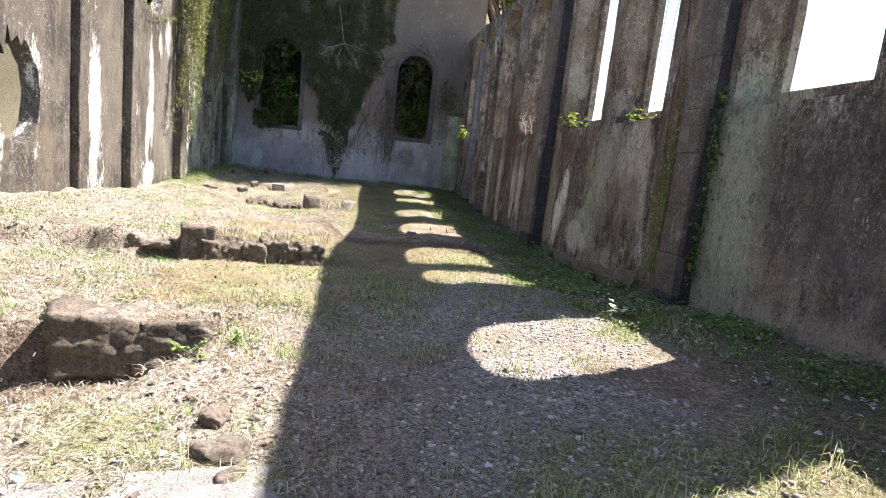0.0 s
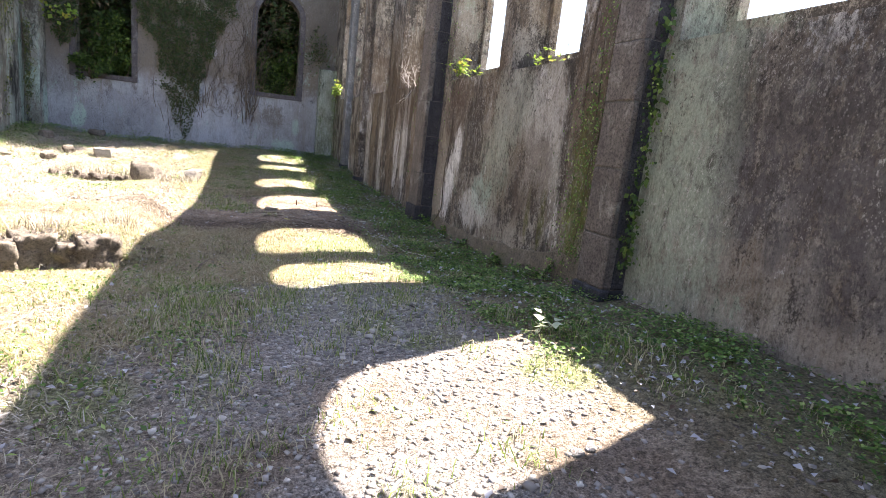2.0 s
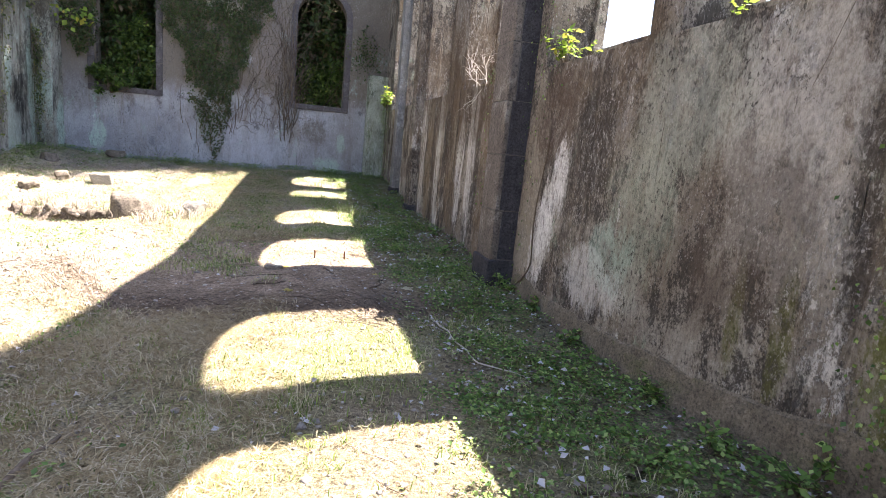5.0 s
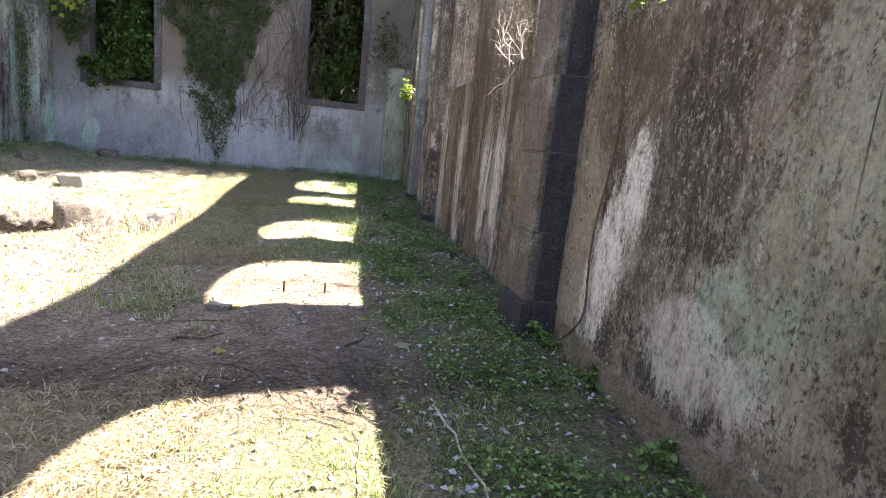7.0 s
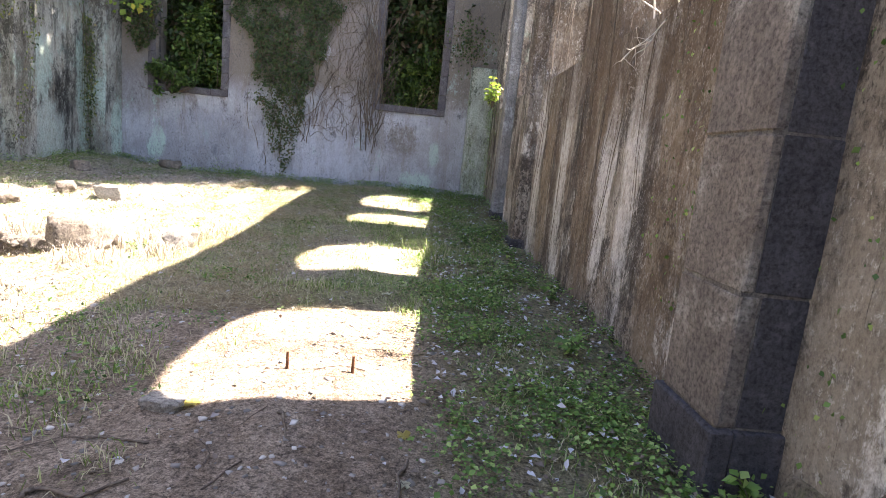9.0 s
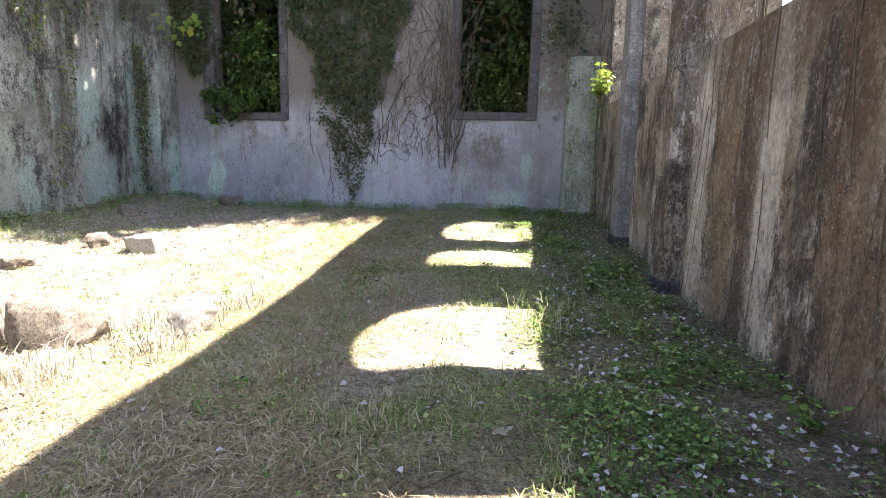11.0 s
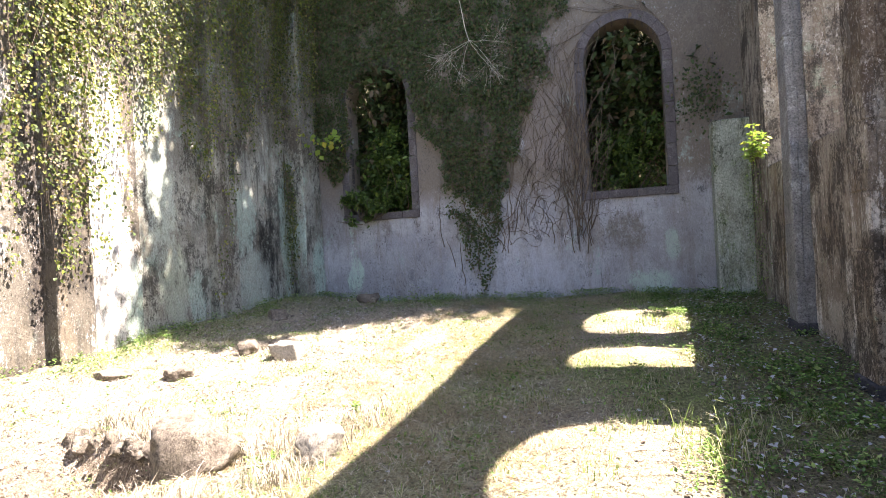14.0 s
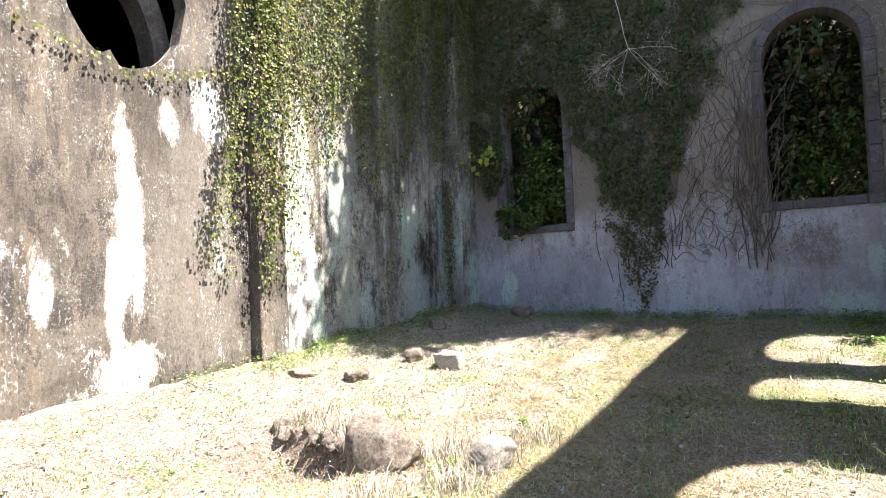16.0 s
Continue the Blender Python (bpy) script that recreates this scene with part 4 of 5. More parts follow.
seeds = scatter(26000, -5.8, 3.3, -1.5, FY - 0.1, grass_chance)
p = np.repeat(seeds, 9, axis=0)
p[:, :2] += rng.normal(0, 0.035, (len(p), 2))
h = rng.uniform(0.02, 0.07, len(p)) * np.repeat(rng.uniform(0.6, 1.6, len(seeds)), 9)
stuff("grass", blades_mesh("grass", p, h, h * rng.uniform(0.5, 1.9, len(p)), rng.uniform(0.004, 0.008, len(p))), GRASS, "short green grass in uneven tufts", "grass")
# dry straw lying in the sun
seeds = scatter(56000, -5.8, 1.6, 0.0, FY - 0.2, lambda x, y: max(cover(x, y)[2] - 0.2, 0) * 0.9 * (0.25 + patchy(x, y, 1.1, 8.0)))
p = np.repeat(seeds, 5, axis=0)
p[:, :2] += rng.normal(0, 0.05, (len(p), 2))
p[:, 2] += 0.006
h = rng.uniform(0.012, 0.05, len(p))
stuff("dry_grass", blades_mesh("dry_grass", p, h, rng.uniform(0.06, 0.16, len(p)), rng.uniform(0.004, 0.008, len(p))), STRAW, "flattened dry grass and straw", "grass")


# browner straw matted over the shaded middle of the ruin
seeds = np.concatenate([scatter(26000, -1.8, 1.7, 13.2, 22.5, lambda x, y: 0.75 * min(1.0, max(0.0, 1.7 * patchy(x, y, 1.3, 5.0) - 0.3)) * (1 - smooth01(0.7, 1.7, x))),
                        scatter(26000, -2.6, 1.1, 4.6, 10.2, lambda x, y: 0.9 * min(1.0, max(0.0, 1.7 * patchy(x, y, 1.3, 7.0) - 0.3)) * (1.0 if y > 6.6 else 1 - smooth01(-0.7, 0.1, x)))])
p = np.repeat(seeds, 5, axis=0)
p[:, :2] += rng.normal(0, 0.06, (len(p), 2))
p[:, 2] += 0.012
h = rng.uniform(0.012, 0.045, len(p))
stuff("matted_straw", blades_mesh("matted_straw", p, h, rng.uniform(0.07, 0.18, len(p)), rng.uniform(0.004, 0.007, len(p))), STRAW_BROWN, "matted brown straw in the shade", "grass")


# creeping weeds along the window wall
def weed_chance(x, y):
    edge = 2.28 + 0.25 * math.sin(y * 0.8) + 0.35 * noise.noise(Vector((x * 1.5, y * 1.5, 20.0))) + (0.5 if y < 4 else 0.0)
    k = smooth01(edge - 0.3, edge + 0.4, x)
    return k * min(1.0, max(0.06, 2.2 * patchy(x, y, 1.3, 3.0) - 0.65)) * (0.8 if x < 3.6 else 0.5)


seeds = scatter(66000, 1.4, 3.98, 0.5, FY - 0.3, weed_chance)
p = np.repeat(seeds, 5, axis=0)
p[:, :2] += rng.normal(0, 0.04, (len(p), 2))
p[:, 2] += rng.uniform(0.01, 0.05, len(p)) + np.repeat(0.08 * rng.random(len(seeds)) ** 2 * np.clip((seeds[:, 0] - 2.1) / 0.7, 0.1, 1), 5)
n = len(p)
way = np.stack([rng.normal(0, 1, n), rng.normal(0, 1, n), rng.uniform(-0.3, 0.5, n)], 1)
face = np.stack([rng.normal(0, 0.35, n), rng.normal(0, 0.35, n), np.ones(n)], 1)
ln = 0.013 + 0.032 * rng.random(n) ** 1.8
stuff("creeping_weeds", leaves_mesh("creeping_weeds", p, way, face, ln, ln * 0.75), WEED, "low creeping broad-leaved weeds in the shade of the wall", "weeds")

seeds = np.concatenate([scatter(3600, -5.95, -4.6, 15.5, FY - 0.1, lambda x, y: smooth01(4.9, 5.8, -x) * max(0.1, 1.8 * patchy(x, y, 1.5, 9.0) - 0.4)),
                        scatter(5000, -5.5, 3.3, 22.3, FY - 0.05, lambda x, y: smooth01(22.5, 23.3, y) * max(0.1, 1.8 * patchy(x, y, 1.5, 4.0) - 0.4))])
p = np.repeat(seeds, 4, axis=0)
p[:, :2] += rng.normal(0, 0.04, (len(p), 2))
p[:, 2] += rng.uniform(0.01, 0.14, len(p))
n = len(p)
way = np.stack([rng.normal(0, 1, n), rng.normal(0, 1, n), rng.uniform(-0.3, 0.5, n)], 1)
face = np.stack([rng.normal(0, 0.35, n), rng.normal(0, 0.35, n), np.ones(n)], 1)
ln = rng.uniform(0.02, 0.06, n)
stuff("wall_foot_weeds", leaves_mesh("wall_foot_weeds", p, way, face, ln, ln * 0.7), WEED, "low green weeds along the foot of the walls", "weeds")

seeds = scatter(22000, -5.7, -0.5, 2.0, 22.5, lambda x, y: min(1.0, max(0.0, 2.6 * patchy(x, y, 1.1, 15.0) - 1.45)))
p = np.repeat(seeds, 4, axis=0)
p[:, :2] += rng.normal(0, 0.05, (len(p), 2))
p[:, 2] += rng.uniform(0.01, 0.06, len(p))
n = len(p)
way = np.stack([rng.normal(0, 1, n), rng.normal(0, 1, n), rng.uniform(-0.3, 0.5, n)], 1)
face = np.stack([rng.normal(0, 0.4, n), rng.normal(0, 0.4, n), np.ones(n)], 1)
ln = 0.012 + 0.03 * rng.random(n) ** 1.6
stuff("sunny_weeds", leaves_mesh("sunny_weeds", p, way, face, ln, ln * 0.7), WEED, "patches of small green weeds on dry sunlit ground", "weeds")

# low green mats over the shaded middle of the ruin
def mat_chance(x, y):
    k = smooth01(12.8, 14.5, y) * (1 - 0.5 * (1 - smooth01(-0.6, 0.6, x)))
    k = max(k, 0.8 * smooth01(11.2, 11.8, y) * (1 - smooth01(12.8, 13.4, y)) * (1 - smooth01(0.5, 0.9, x)))
    k = max(k, 0.8 * smooth01(3.2, 4.5, y) * (1 - smooth01(7.2, 8.4, y)) * (1 - smooth01(-0.1, 0.5, x)), 0.9 * smooth01(20.5, 22.0, y))
    # mats thinned inside one sun pool band, to keep its painted paleness
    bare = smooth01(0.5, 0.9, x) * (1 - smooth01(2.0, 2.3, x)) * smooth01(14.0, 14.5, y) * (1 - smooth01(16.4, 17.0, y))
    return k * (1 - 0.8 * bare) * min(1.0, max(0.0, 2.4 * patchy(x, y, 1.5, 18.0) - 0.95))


seeds = scatter(46000, -5.0, 2.4, 3.2, FY - 0.1, mat_chance)
p = np.repeat(seeds, 4, axis=0)
p[:, :2] += rng.normal(0, 0.04, (len(p), 2))
p[:, 2] += rng.uniform(0.008, 0.05, len(p))
n = len(p)
way = np.stack([rng.normal(0, 1, n), rng.normal(0, 1, n), rng.uniform(-0.2, 0.7, n)], 1)
face = np.stack([rng.normal(0, 0.4, n), rng.normal(0, 0.4, n), np.ones(n)], 1)
ln = 0.015 + 0.035 * rng.random(n) ** 1.6
stuff("green_mats", leaves_mesh("green_mats", p, way, face, ln, ln * rng.uniform(0.25, 0.7, n)), WEED, "low green mats of grass and clover among matted straw", "grass")

# fallen leaves
def litter_chance(x, y):
    return (0.8 + 0.9 * smooth01(11.0, 13.0, y) if x > 2.3 else 0.12) * (0.2 + 0.9 * patchy(x, y, 0.9, 6.0)) * (1.0 if x > -0.6 else 3.6)


p = scatter(44000, -5.8, 3.98, 0.3, FY - 0.2, litter_chance)
p[:, 2] += rng.uniform(0.006, 0.03, len(p)) + np.where(p[:, 0] > 2.3, rng.uniform(0, 0.06, len(p)), 0)
n = len(p)
way = np.stack([rng.normal(0, 1, n), rng.normal(0, 1, n), rng.normal(0, 0.2, n)], 1)
face = np.stack([rng.normal(0, 0.3, n), rng.normal(0, 0.3, n), np.ones(n)], 1)
ln = rng.uniform(0.02, 0.06, n)
stuff("fallen_leaves", leaves_mesh("fallen_leaves", p, way, face, ln, ln * rng.uniform(0.5, 0.9, n), 0.3), LITTER, "dry grey and brown fallen leaves", "leaf litter")


# gravel
def stones_mesh(name, p, size):
    bm = bmesh.new()
    bmesh.ops.create_cube(bm, size=1.5)
    v0 = np.array([v.co[:] for v in bm.verts])
    f0 = np.array([[v.index for v in f.verts] for f in bm.faces])
    bm.free()
    n = len(p)
    a = rng.uniform(0, 2 * math.pi, n)
    s = size[:, None] * rng.uniform(0.6, 1.3, (n, 3)) * np.array([[1, 1, 0.6]])
    v = v0[None] * (1 + rng.normal(0, 0.2, (n, 8, 1))) * s[:, None, :]
    c, d = np.cos(a)[:, None], np.sin(a)[:, None]
    v = np.stack([v[..., 0] * c - v[..., 1] * d, v[..., 0] * d + v[..., 1] * c, v[..., 2]], -1) + p[:, None, :]
    f = f0[None] + (np.arange(n) * 8)[:, None, None]
    return mesh_np(name, v.reshape(-1, 3), f.reshape(-1, 4))


def make_gravel():
    n = Net("loose_gravel", 0.9, 0.2)
    c = n.ramp(n.island(), [(0.0, (0.16, 0.15, 0.142)), (0.6, (0.33, 0.315, 0.30)), (1.0, (0.56, 0.54, 0.51))])
    return n.done(c, n.noise(60.0, 4), 0.4, 0.005)


GRAVEL = make_gravel()
p = scatter(80000, -2.2, 2.8, 0.0, 13.5, lambda x, y: min(1, 0.07 + cover(x, y)[0] * 0.9) * (1 - 0.6 * cover(x, y)[1]))
size = 0.006 + 0.010 * rng.random(len(p)) ** 2 + 0.014 * (rng.random(len(p)) ** 12)
stuff("gravel", stones_mesh("gravel", p, size), GRAVEL, "loose grey gravel scattered over the path", "gravel")

p = scatter(9000, -5.7, -0.6, 1.5, 22.0, lambda x, y: min(1.0, max(0.05, 1.9 * patchy(x, y, 0.9, 12.0) - 0.55)) * 0.75)
size = 0.008 + 0.030 * rng.random(len(p)) ** 4
stuff("rubble", stones_mesh("rubble", p, size), GRAVEL, "small loose stones and crumbled mortar on dry ground", "rubble")

shapes = []
for k in range(5):
    bm = boulder_bm(1.0, 0.75, 0.5, 50.0 + k, 2, 0.2)
    me = bpy.data.meshes.new("pebble")
    bm.to_mesh(me)
    bm.free()
    me.materials.append(PEBBLE)
    me.polygons.foreach_set("use_smooth", [True] * len(me.polygons))
    shapes.append(me)
for x, y, z in scatter(420, -1.2, 2.6, 1.0, 9.0, lambda x, y: 0.15 + cover(x, y)[0] * 0.75)[:170]:
    s = 0.014 + 0.03 * rng.random() ** 2
    ob = tagged(new("pebble", shapes[rng.integers(5)]), "rounded grey pebble on the gravel path", "pebble", "pebbles on the path")
    ob.location, ob.scale, ob.rotation_euler = (x, y, z + s * 0.2), (s, s, s), (0, 0, rng.uniform(0, 6.3))


# ---- climbers ----
def inside(poly, x, z):
    hit, j = False, len(poly) - 1
    for i in range(len(poly)):
        (xi, zi), (xj, zj) = poly[i], poly[j]
        if (zi > z) != (zj > z) and x < (xj - xi) * (z - zi) / (zj - zi) + xi:
            hit = not hit
        j = i
    return hit


def wall_leaves(name, spots, out, size, mat, label, depth=0.12, droop=1.0):
    """Leaves that hang on a wall. out: the wall's outward direction."""
    p = np.array(spots)
    n = len(p)
    out = np.array(out, float)
    p = p + out * rng.uniform(0.01, depth, n)[:, None]
    way = np.stack([rng.normal(0, 0.6, n), rng.normal(0, 0.6, n), np.full(n, -droop) + rng.normal(0, 0.5, n)], 1) + out * 0.25
    face = rng.normal(0, 0.45, (n, 3)) + out + np.array([[0, 0, 0.35]])
    ln = rng.uniform(0.6, 1.4, n) * size
    return stuff(name, leaves_mesh(name, p, way, face, ln, ln * 0.8), mat, label, "ivy")


# the big curtain on the end wall
CURTAIN = [(-1.42, 0.45), (-1.75, 1.3), (-1.95, 2.1), (-2.35, 3.0), (-2.55, 3.9), (-2.85, 4.5), (-3.0, 5.4), (-3.3, 5.72), (-3.9, 5.98), (-4.5, 5.75),
           (-4.7, 5.2), (-4.75, 3.7), (-5.0, 3.3), (-5.5, 3.9), (-6.0, 4.2), (-6.0, 9.0), (0.6, 9.0), (0.55, 6.6), (0.25, 5.7), (0.05, 5.1), (-0.35, 4.4), (-0.55, 3.5), (-0.85, 2.7), (-1.0, 1.9), (-1.2, 1.1)]
spots = []
while len(spots) < 56000:
    x, z = rng.uniform(-6, 0.7), rng.uniform(0.4, 9.0)
    w = 0.40 * noise.noise(Vector((x * 1.9, z * 1.9, 0))) + 0.30 * noise.noise(Vector((x * 5, z * 5, 4))) + rng.normal(0, 0.07)
    w *= 0.15 + 0.85 * smooth01(1.5, 4.5, z)
    if not inside(CURTAIN, x + w, z + w * 0.5):
        continue
    thin = 0.35 + 0.65 * smooth01(1.2, 3.6, z)
    if rng.random() < thin * min(1.0, max(0.16, 2.4 * patchy(x, z, 2.1, 2.0) - 0.32)):
        spots.append((x, FY, z))
wall_leaves("ivy_curtain", spots, (0, -1, 0), 0.054, IVY, "dark green ivy curtain hanging down the end wall", 0.22)

wall_leaves("ivy_remnant", [(rng.normal(3.15, 0.28), FY, rng.normal(4.35, 0.3)) for _ in range(420)], (0, -1, 0), 0.06, IVY, "dark remnant of ivy clinging beside a window", 0.15)

# bare creeper stems on the end wall
stems = []
for _ in range(230):
    x = rng.uniform(-1.2, 0.9)
    stems.append((wander((x, FY - 0.02, rng.uniform(1.5, 5.5)), (rng.normal(0, 0.5), 0, 1), rng.uniform(0.6, 1.6), 0.09, 0.34, 0.04, 1), rng.uniform(0.004, 0.008), 0.003))
for _ in range(46):
    x = rng.choice([0.83, 0.70, 0.76]) + rng.normal(0, 0.07)
    stems.append((wander((x, FY - 0.06, rng.uniform(1.3, 3.6)), (rng.normal(0, 0.15), 0, 1), rng.uniform(1.2, 3.2), 0.14, 0.14, 0.05, 1), 0.010, 0.005))
for _ in range(26):
    stems.append((wander((rng.uniform(-2.4, -0.6), FY - 0.02, rng.uniform(0.5, 3.0)), (rng.normal(0, 0.3), 0, 1), rng.uniform(0.8, 1.8), 0.12, 0.2, 0.05, 1), 0.010, 0.004))
for _ in range(14):
    a = rng.uniform(0.1, 3.0)
    stems.append((wander((1.72 + 0.95 * math.cos(a), FY - 0.06, 5.35 + 0.95 * math.sin(a)), (-math.sin(a), 0, math.cos(a)), 1.2, 0.12, 0.15, 0, 1), 0.008, 0.004))
stuff("creeper_stems", tubes_mesh("creeper_stems", stems), VINE, "bare brown creeper stems clinging to the plaster", "creeper")
tw = []
tw.append((np.array([(-1.75, FY - 0.22, 7.6), (-1.6, FY - 0.28, 7.0), (-1.5, FY - 0.32, 6.4), (-1.42, FY - 0.34, 6.1)]), 0.009, 0.007))
for lean in (-1.2, -0.6, -0.2, 0.3, 0.8, 1.5):
    tw += branching((-1.42, FY - 0.33, 6.12), (lean, -0.06, -0.6), 1.0, 0.0045, 2, 0.12, None, 0.0, 6)
tagged(obj("dead_branch", tubes_mesh("dead_branch", tw), PALE_TWIG), "bleached dead branch hanging in front of the ivy", "branch")

# side wall: hanging climbers, strand by strand
spots, pale, stems = [], [], []
for yc, w, low, high, count, light in ((17.1, 0.2, 1.4, 7.6, 36, 0.75), (16.75, 0.12, 3.6, 7.6, 6, 0.75), (17.9, 0.3, 4.2, 7.6, 18, 0.7), (18.9, 0.3, 3.4, 9.2, 30, 0.7), (19.7, 0.3, 3.0, 9.2, 30, 0.65), (20.3, 0.12, 0.7, 9.2, 10, 0.6),
                                       (21.2, 0.35, 4.0, 9.2, 36, 0.6), (22.1, 0.3, 4.2, 9.2, 32, 0.5), (22.9, 0.25, 4.3, 9.2, 26, 0.45), (22.4, 0.08, 0.8, 4.0, 6, 0.4)):
    for _ in range(count):
        y0 = yc + rng.normal(0, w)
        if not 13.8 < y0 < FY - 0.15:
            continue
        long = (high - low) * (0.30 + 0.75 * rng.random() ** 0.8)
        q = wander((LX + 0.06, y0, high), (0, rng.normal(0, 0.08), -1), long, 0.12, 0.10, -0.05, 0)
        lift = 0.42 if y0 > 22.55 else 0.25 if 19.9 < y0 < 20.7 else 0.22 if 16.85 < y0 < 17.6 else 0.0
        q[:, 0] = LX + 0.05 + lift + 0.26 * rng.random() * np.sin(np.linspace(0, 3.1, len(q)))
        q[:, 1] = np.minimum(y0 + 0.4 * (q[:, 1] - y0), FY - 0.12)
        stems.append((q, 0.006, 0.002))
        bare = rng.random() < 0.2
        for a in q[2:]:
            for _ in range(0 if bare else rng.integers(2, 11)):
                leaf = (a[0], min(a[1] + rng.normal(0, 0.07), FY - 0.08), a[2] + rng.normal(0, 0.06))
                (pale if rng.random() < light else spots).append(leaf)
# moss and small leaves on the lower rim of the hole
for _ in range(170):
    y = 15.1 + rng.uniform(-1.5, 1.9)
    pale.append((LX + 0.02, y, 4.55 + 0.35 * abs(y - 15.1) ** 1.5 * 0.6 + rng.normal(0, 0.05)))
wall_leaves("hanging_ivy", pale, (1, 0, 0), 0.052, IVY_PALE, "yellow-green climber hanging down the side wall", 0.16)
wall_leaves("dark_ivy", spots, (1, 0, 0), 0.055, IVY, "dark ivy on the side wall", 0.14)
stuff("side_wall_stems", tubes_mesh("side_wall_stems", stems), VINE, "thin brown climber stems on the side wall", "creeper")
spots = [(-5.55 + rng.uniform(0, 1.0), 23.3 - rng.uniform(0, 0.5), 4.25 + rng.normal(0, 0.12)) for _ in range(48)]
wall_leaves("bright_sprig", spots, (0.3, -1, 0), 0.14, BRIGHT, "bright green sprig sprouting from the corner", 0.5, 0.5)

# window wall: dry roots, moss and small ferns
stems = []
for _ in range(64):
    y = rng.choice([6.35, 6.6, 11.9, 12.3, 12.9, 13.6, 14.6, 15.0, 16.2, 16.9, 18.0, 21.5]) + rng.normal(0, 0.22)
    stems.append((wander((WX - 0.012, y, rng.uniform(2.0, 5.5)), (0, rng.normal(0, 0.05), -1), rng.uniform(1.0, 4.5), 0.16, 0.06, -0.05, 0), rng.uniform(0.003, 0.007), 0.002))
for pts, _, _ in stems:
    pts[:, 2] = np.maximum(pts[:, 2], -0.1)
stuff("hanging_roots", tubes_mesh("hanging_roots", stems), VINE, "dry roots and stems hanging down the window wall", "roots")
spots = []
for yc, w, lo, hi, n in ((6.2, 0.1, 0.3, 3.2, 500), (5.45, 0.1, 0.4, 2.6, 420), (6.45, 0.16, 0.0, 2.3, 500), (12.2, 0.3, 0.5, 2.8, 200), (22.4, 0.35, 0.4, 3.0, 900), (10.75, 0.2, 2.0, 4.8, 200), (10.85, 0.12, 0.0, 2.0, 60)):
    for _ in range(n):
        spots.append((WX - 0.02 , yc + rng.normal(0, w), rng.uniform(lo, hi)))
wall_leaves("pilaster_ivy", [(WX - 0.02 - abs(rng.normal(0, 0.06)), 5.40 + rng.normal(0, 0.05), rng.uniform(0.5, 2.9)) for _ in range(230)], (-0.7, -0.7, 0), 0.05, SHRUB, "fresh green ivy in the angle of a pilaster", 0.1)
wall_leaves("wall_creeper", spots, (-1, 0, 0), 0.027, WEED, "sparse green creeper on the window wall", 0.12)


# ---- single plants ----
def leafy(name, x, y, z, n, spread, height, size, mat, label, category="plant", stem=VINE):
    root = tagged(new(name), label, category)
    root.location = (x, y, z)
    st, tips = [], []
    for _ in range(max(4, n // 9)):
        q = wander((0, 0, 0), (rng.normal(0, 0.5), rng.normal(0, 0.5), 1.0), height * rng.uniform(0.6, 1.1), height / 6, 0.2)
        q[:, :2] *= spread / height
        st.append((q, 0.006 * height + 0.002, 0.0015))
        tips += list(q[2:])
    obj("stem", tubes_mesh("stem", st), stem, root)
    tips = np.array(tips)
    p = tips[rng.integers(0, len(tips), n)] + rng.normal(0, 0.03, (n, 3)) * height
    way = np.stack([rng.normal(0, 1, n), rng.normal(0, 1, n), rng.normal(0, 0.4, n)], 1)
    face = np.stack([rng.normal(0, 0.5, n), rng.normal(0, 0.5, n), np.ones(n)], 1)
    ln = size * rng.uniform(0.6, 1.3, n)
    if n <= 20:
        for k in range(n):
            obj("leaf", leaves_mesh("leaf", p[k:k + 1], way[k:k + 1], face[k:k + 1], ln[k:k + 1], ln[k:k + 1] * 0.7), mat, root)
    else:
        obj("foliage", leaves_mesh("foliage", p, way, face, ln, ln * 0.6), mat, root, kind="stuff")
    return root


leafy("silver_plant", 2.36, 4.52, ground_z(2.36, 4.52) + 0.03, 12, 0.16, 0.20, 0.11, SILVER, "plant with broad silvery pale leaves", "plant")
leafy("sapling", 3.95, 10.5, 2.60, 110, 0.5, 0.45, 0.09, BRIGHT, "yellow-green sapling growing on a window sill", "sapling")
leafy("sapling", 3.62, 21.2, 2.55, 240, 0.28, 0.7, 0.10, BRIGHT, "sunlit yellow-green sapling on a window sill", "sapling")
leafy("sill_weed", 4.1, 7.4, 2.62, 40, 0.6, 0.2, 0.06, BRIGHT, "small yellow-green weed on a window sill", "weed")
leafy("sill_weed", 4.1, 8.2, 2.62, 40, 0.3, 0.25, 0.06, BRIGHT, "small yellow-green weed on a window sill", "weed")
for x, y, h in ((3.75, 10.2, 0.3), (3.7, 9.2, 0.25), (3.75, 8.0, 0.3), (3.6, 14.3, 0.3), (3.55, 16.0, 0.25), (3.4, 12.9, 0.25), (3.7, 11.0, 0.3), (-0.8, 16.3, 0.35), (-1.0, 15.2, 0.3), (-1.55, 3.3, 0.3), (-1.3, 3.5, 0.25), (3.7, 6.7, 0.4), (3.6, 7.2, 0.3), (-3.0, 23.1, 0.5), (-2.5, 23.2, 0.4), (3.4, 18.0, 0.3), (2.9, 17.2, 0.3)):
    leafy("broad_leaved_weed", x, y, ground_z(x, y), 60, h * 0.8, h * (0.55 if x < 0 and y < 20 else 0.8), 0.045 if x < 0 else 0.065, WEED, "broad-leaved green weed rooted at the foot of the wall" if x > 3 else "broad-leaved green weed in dry grass", "weed")


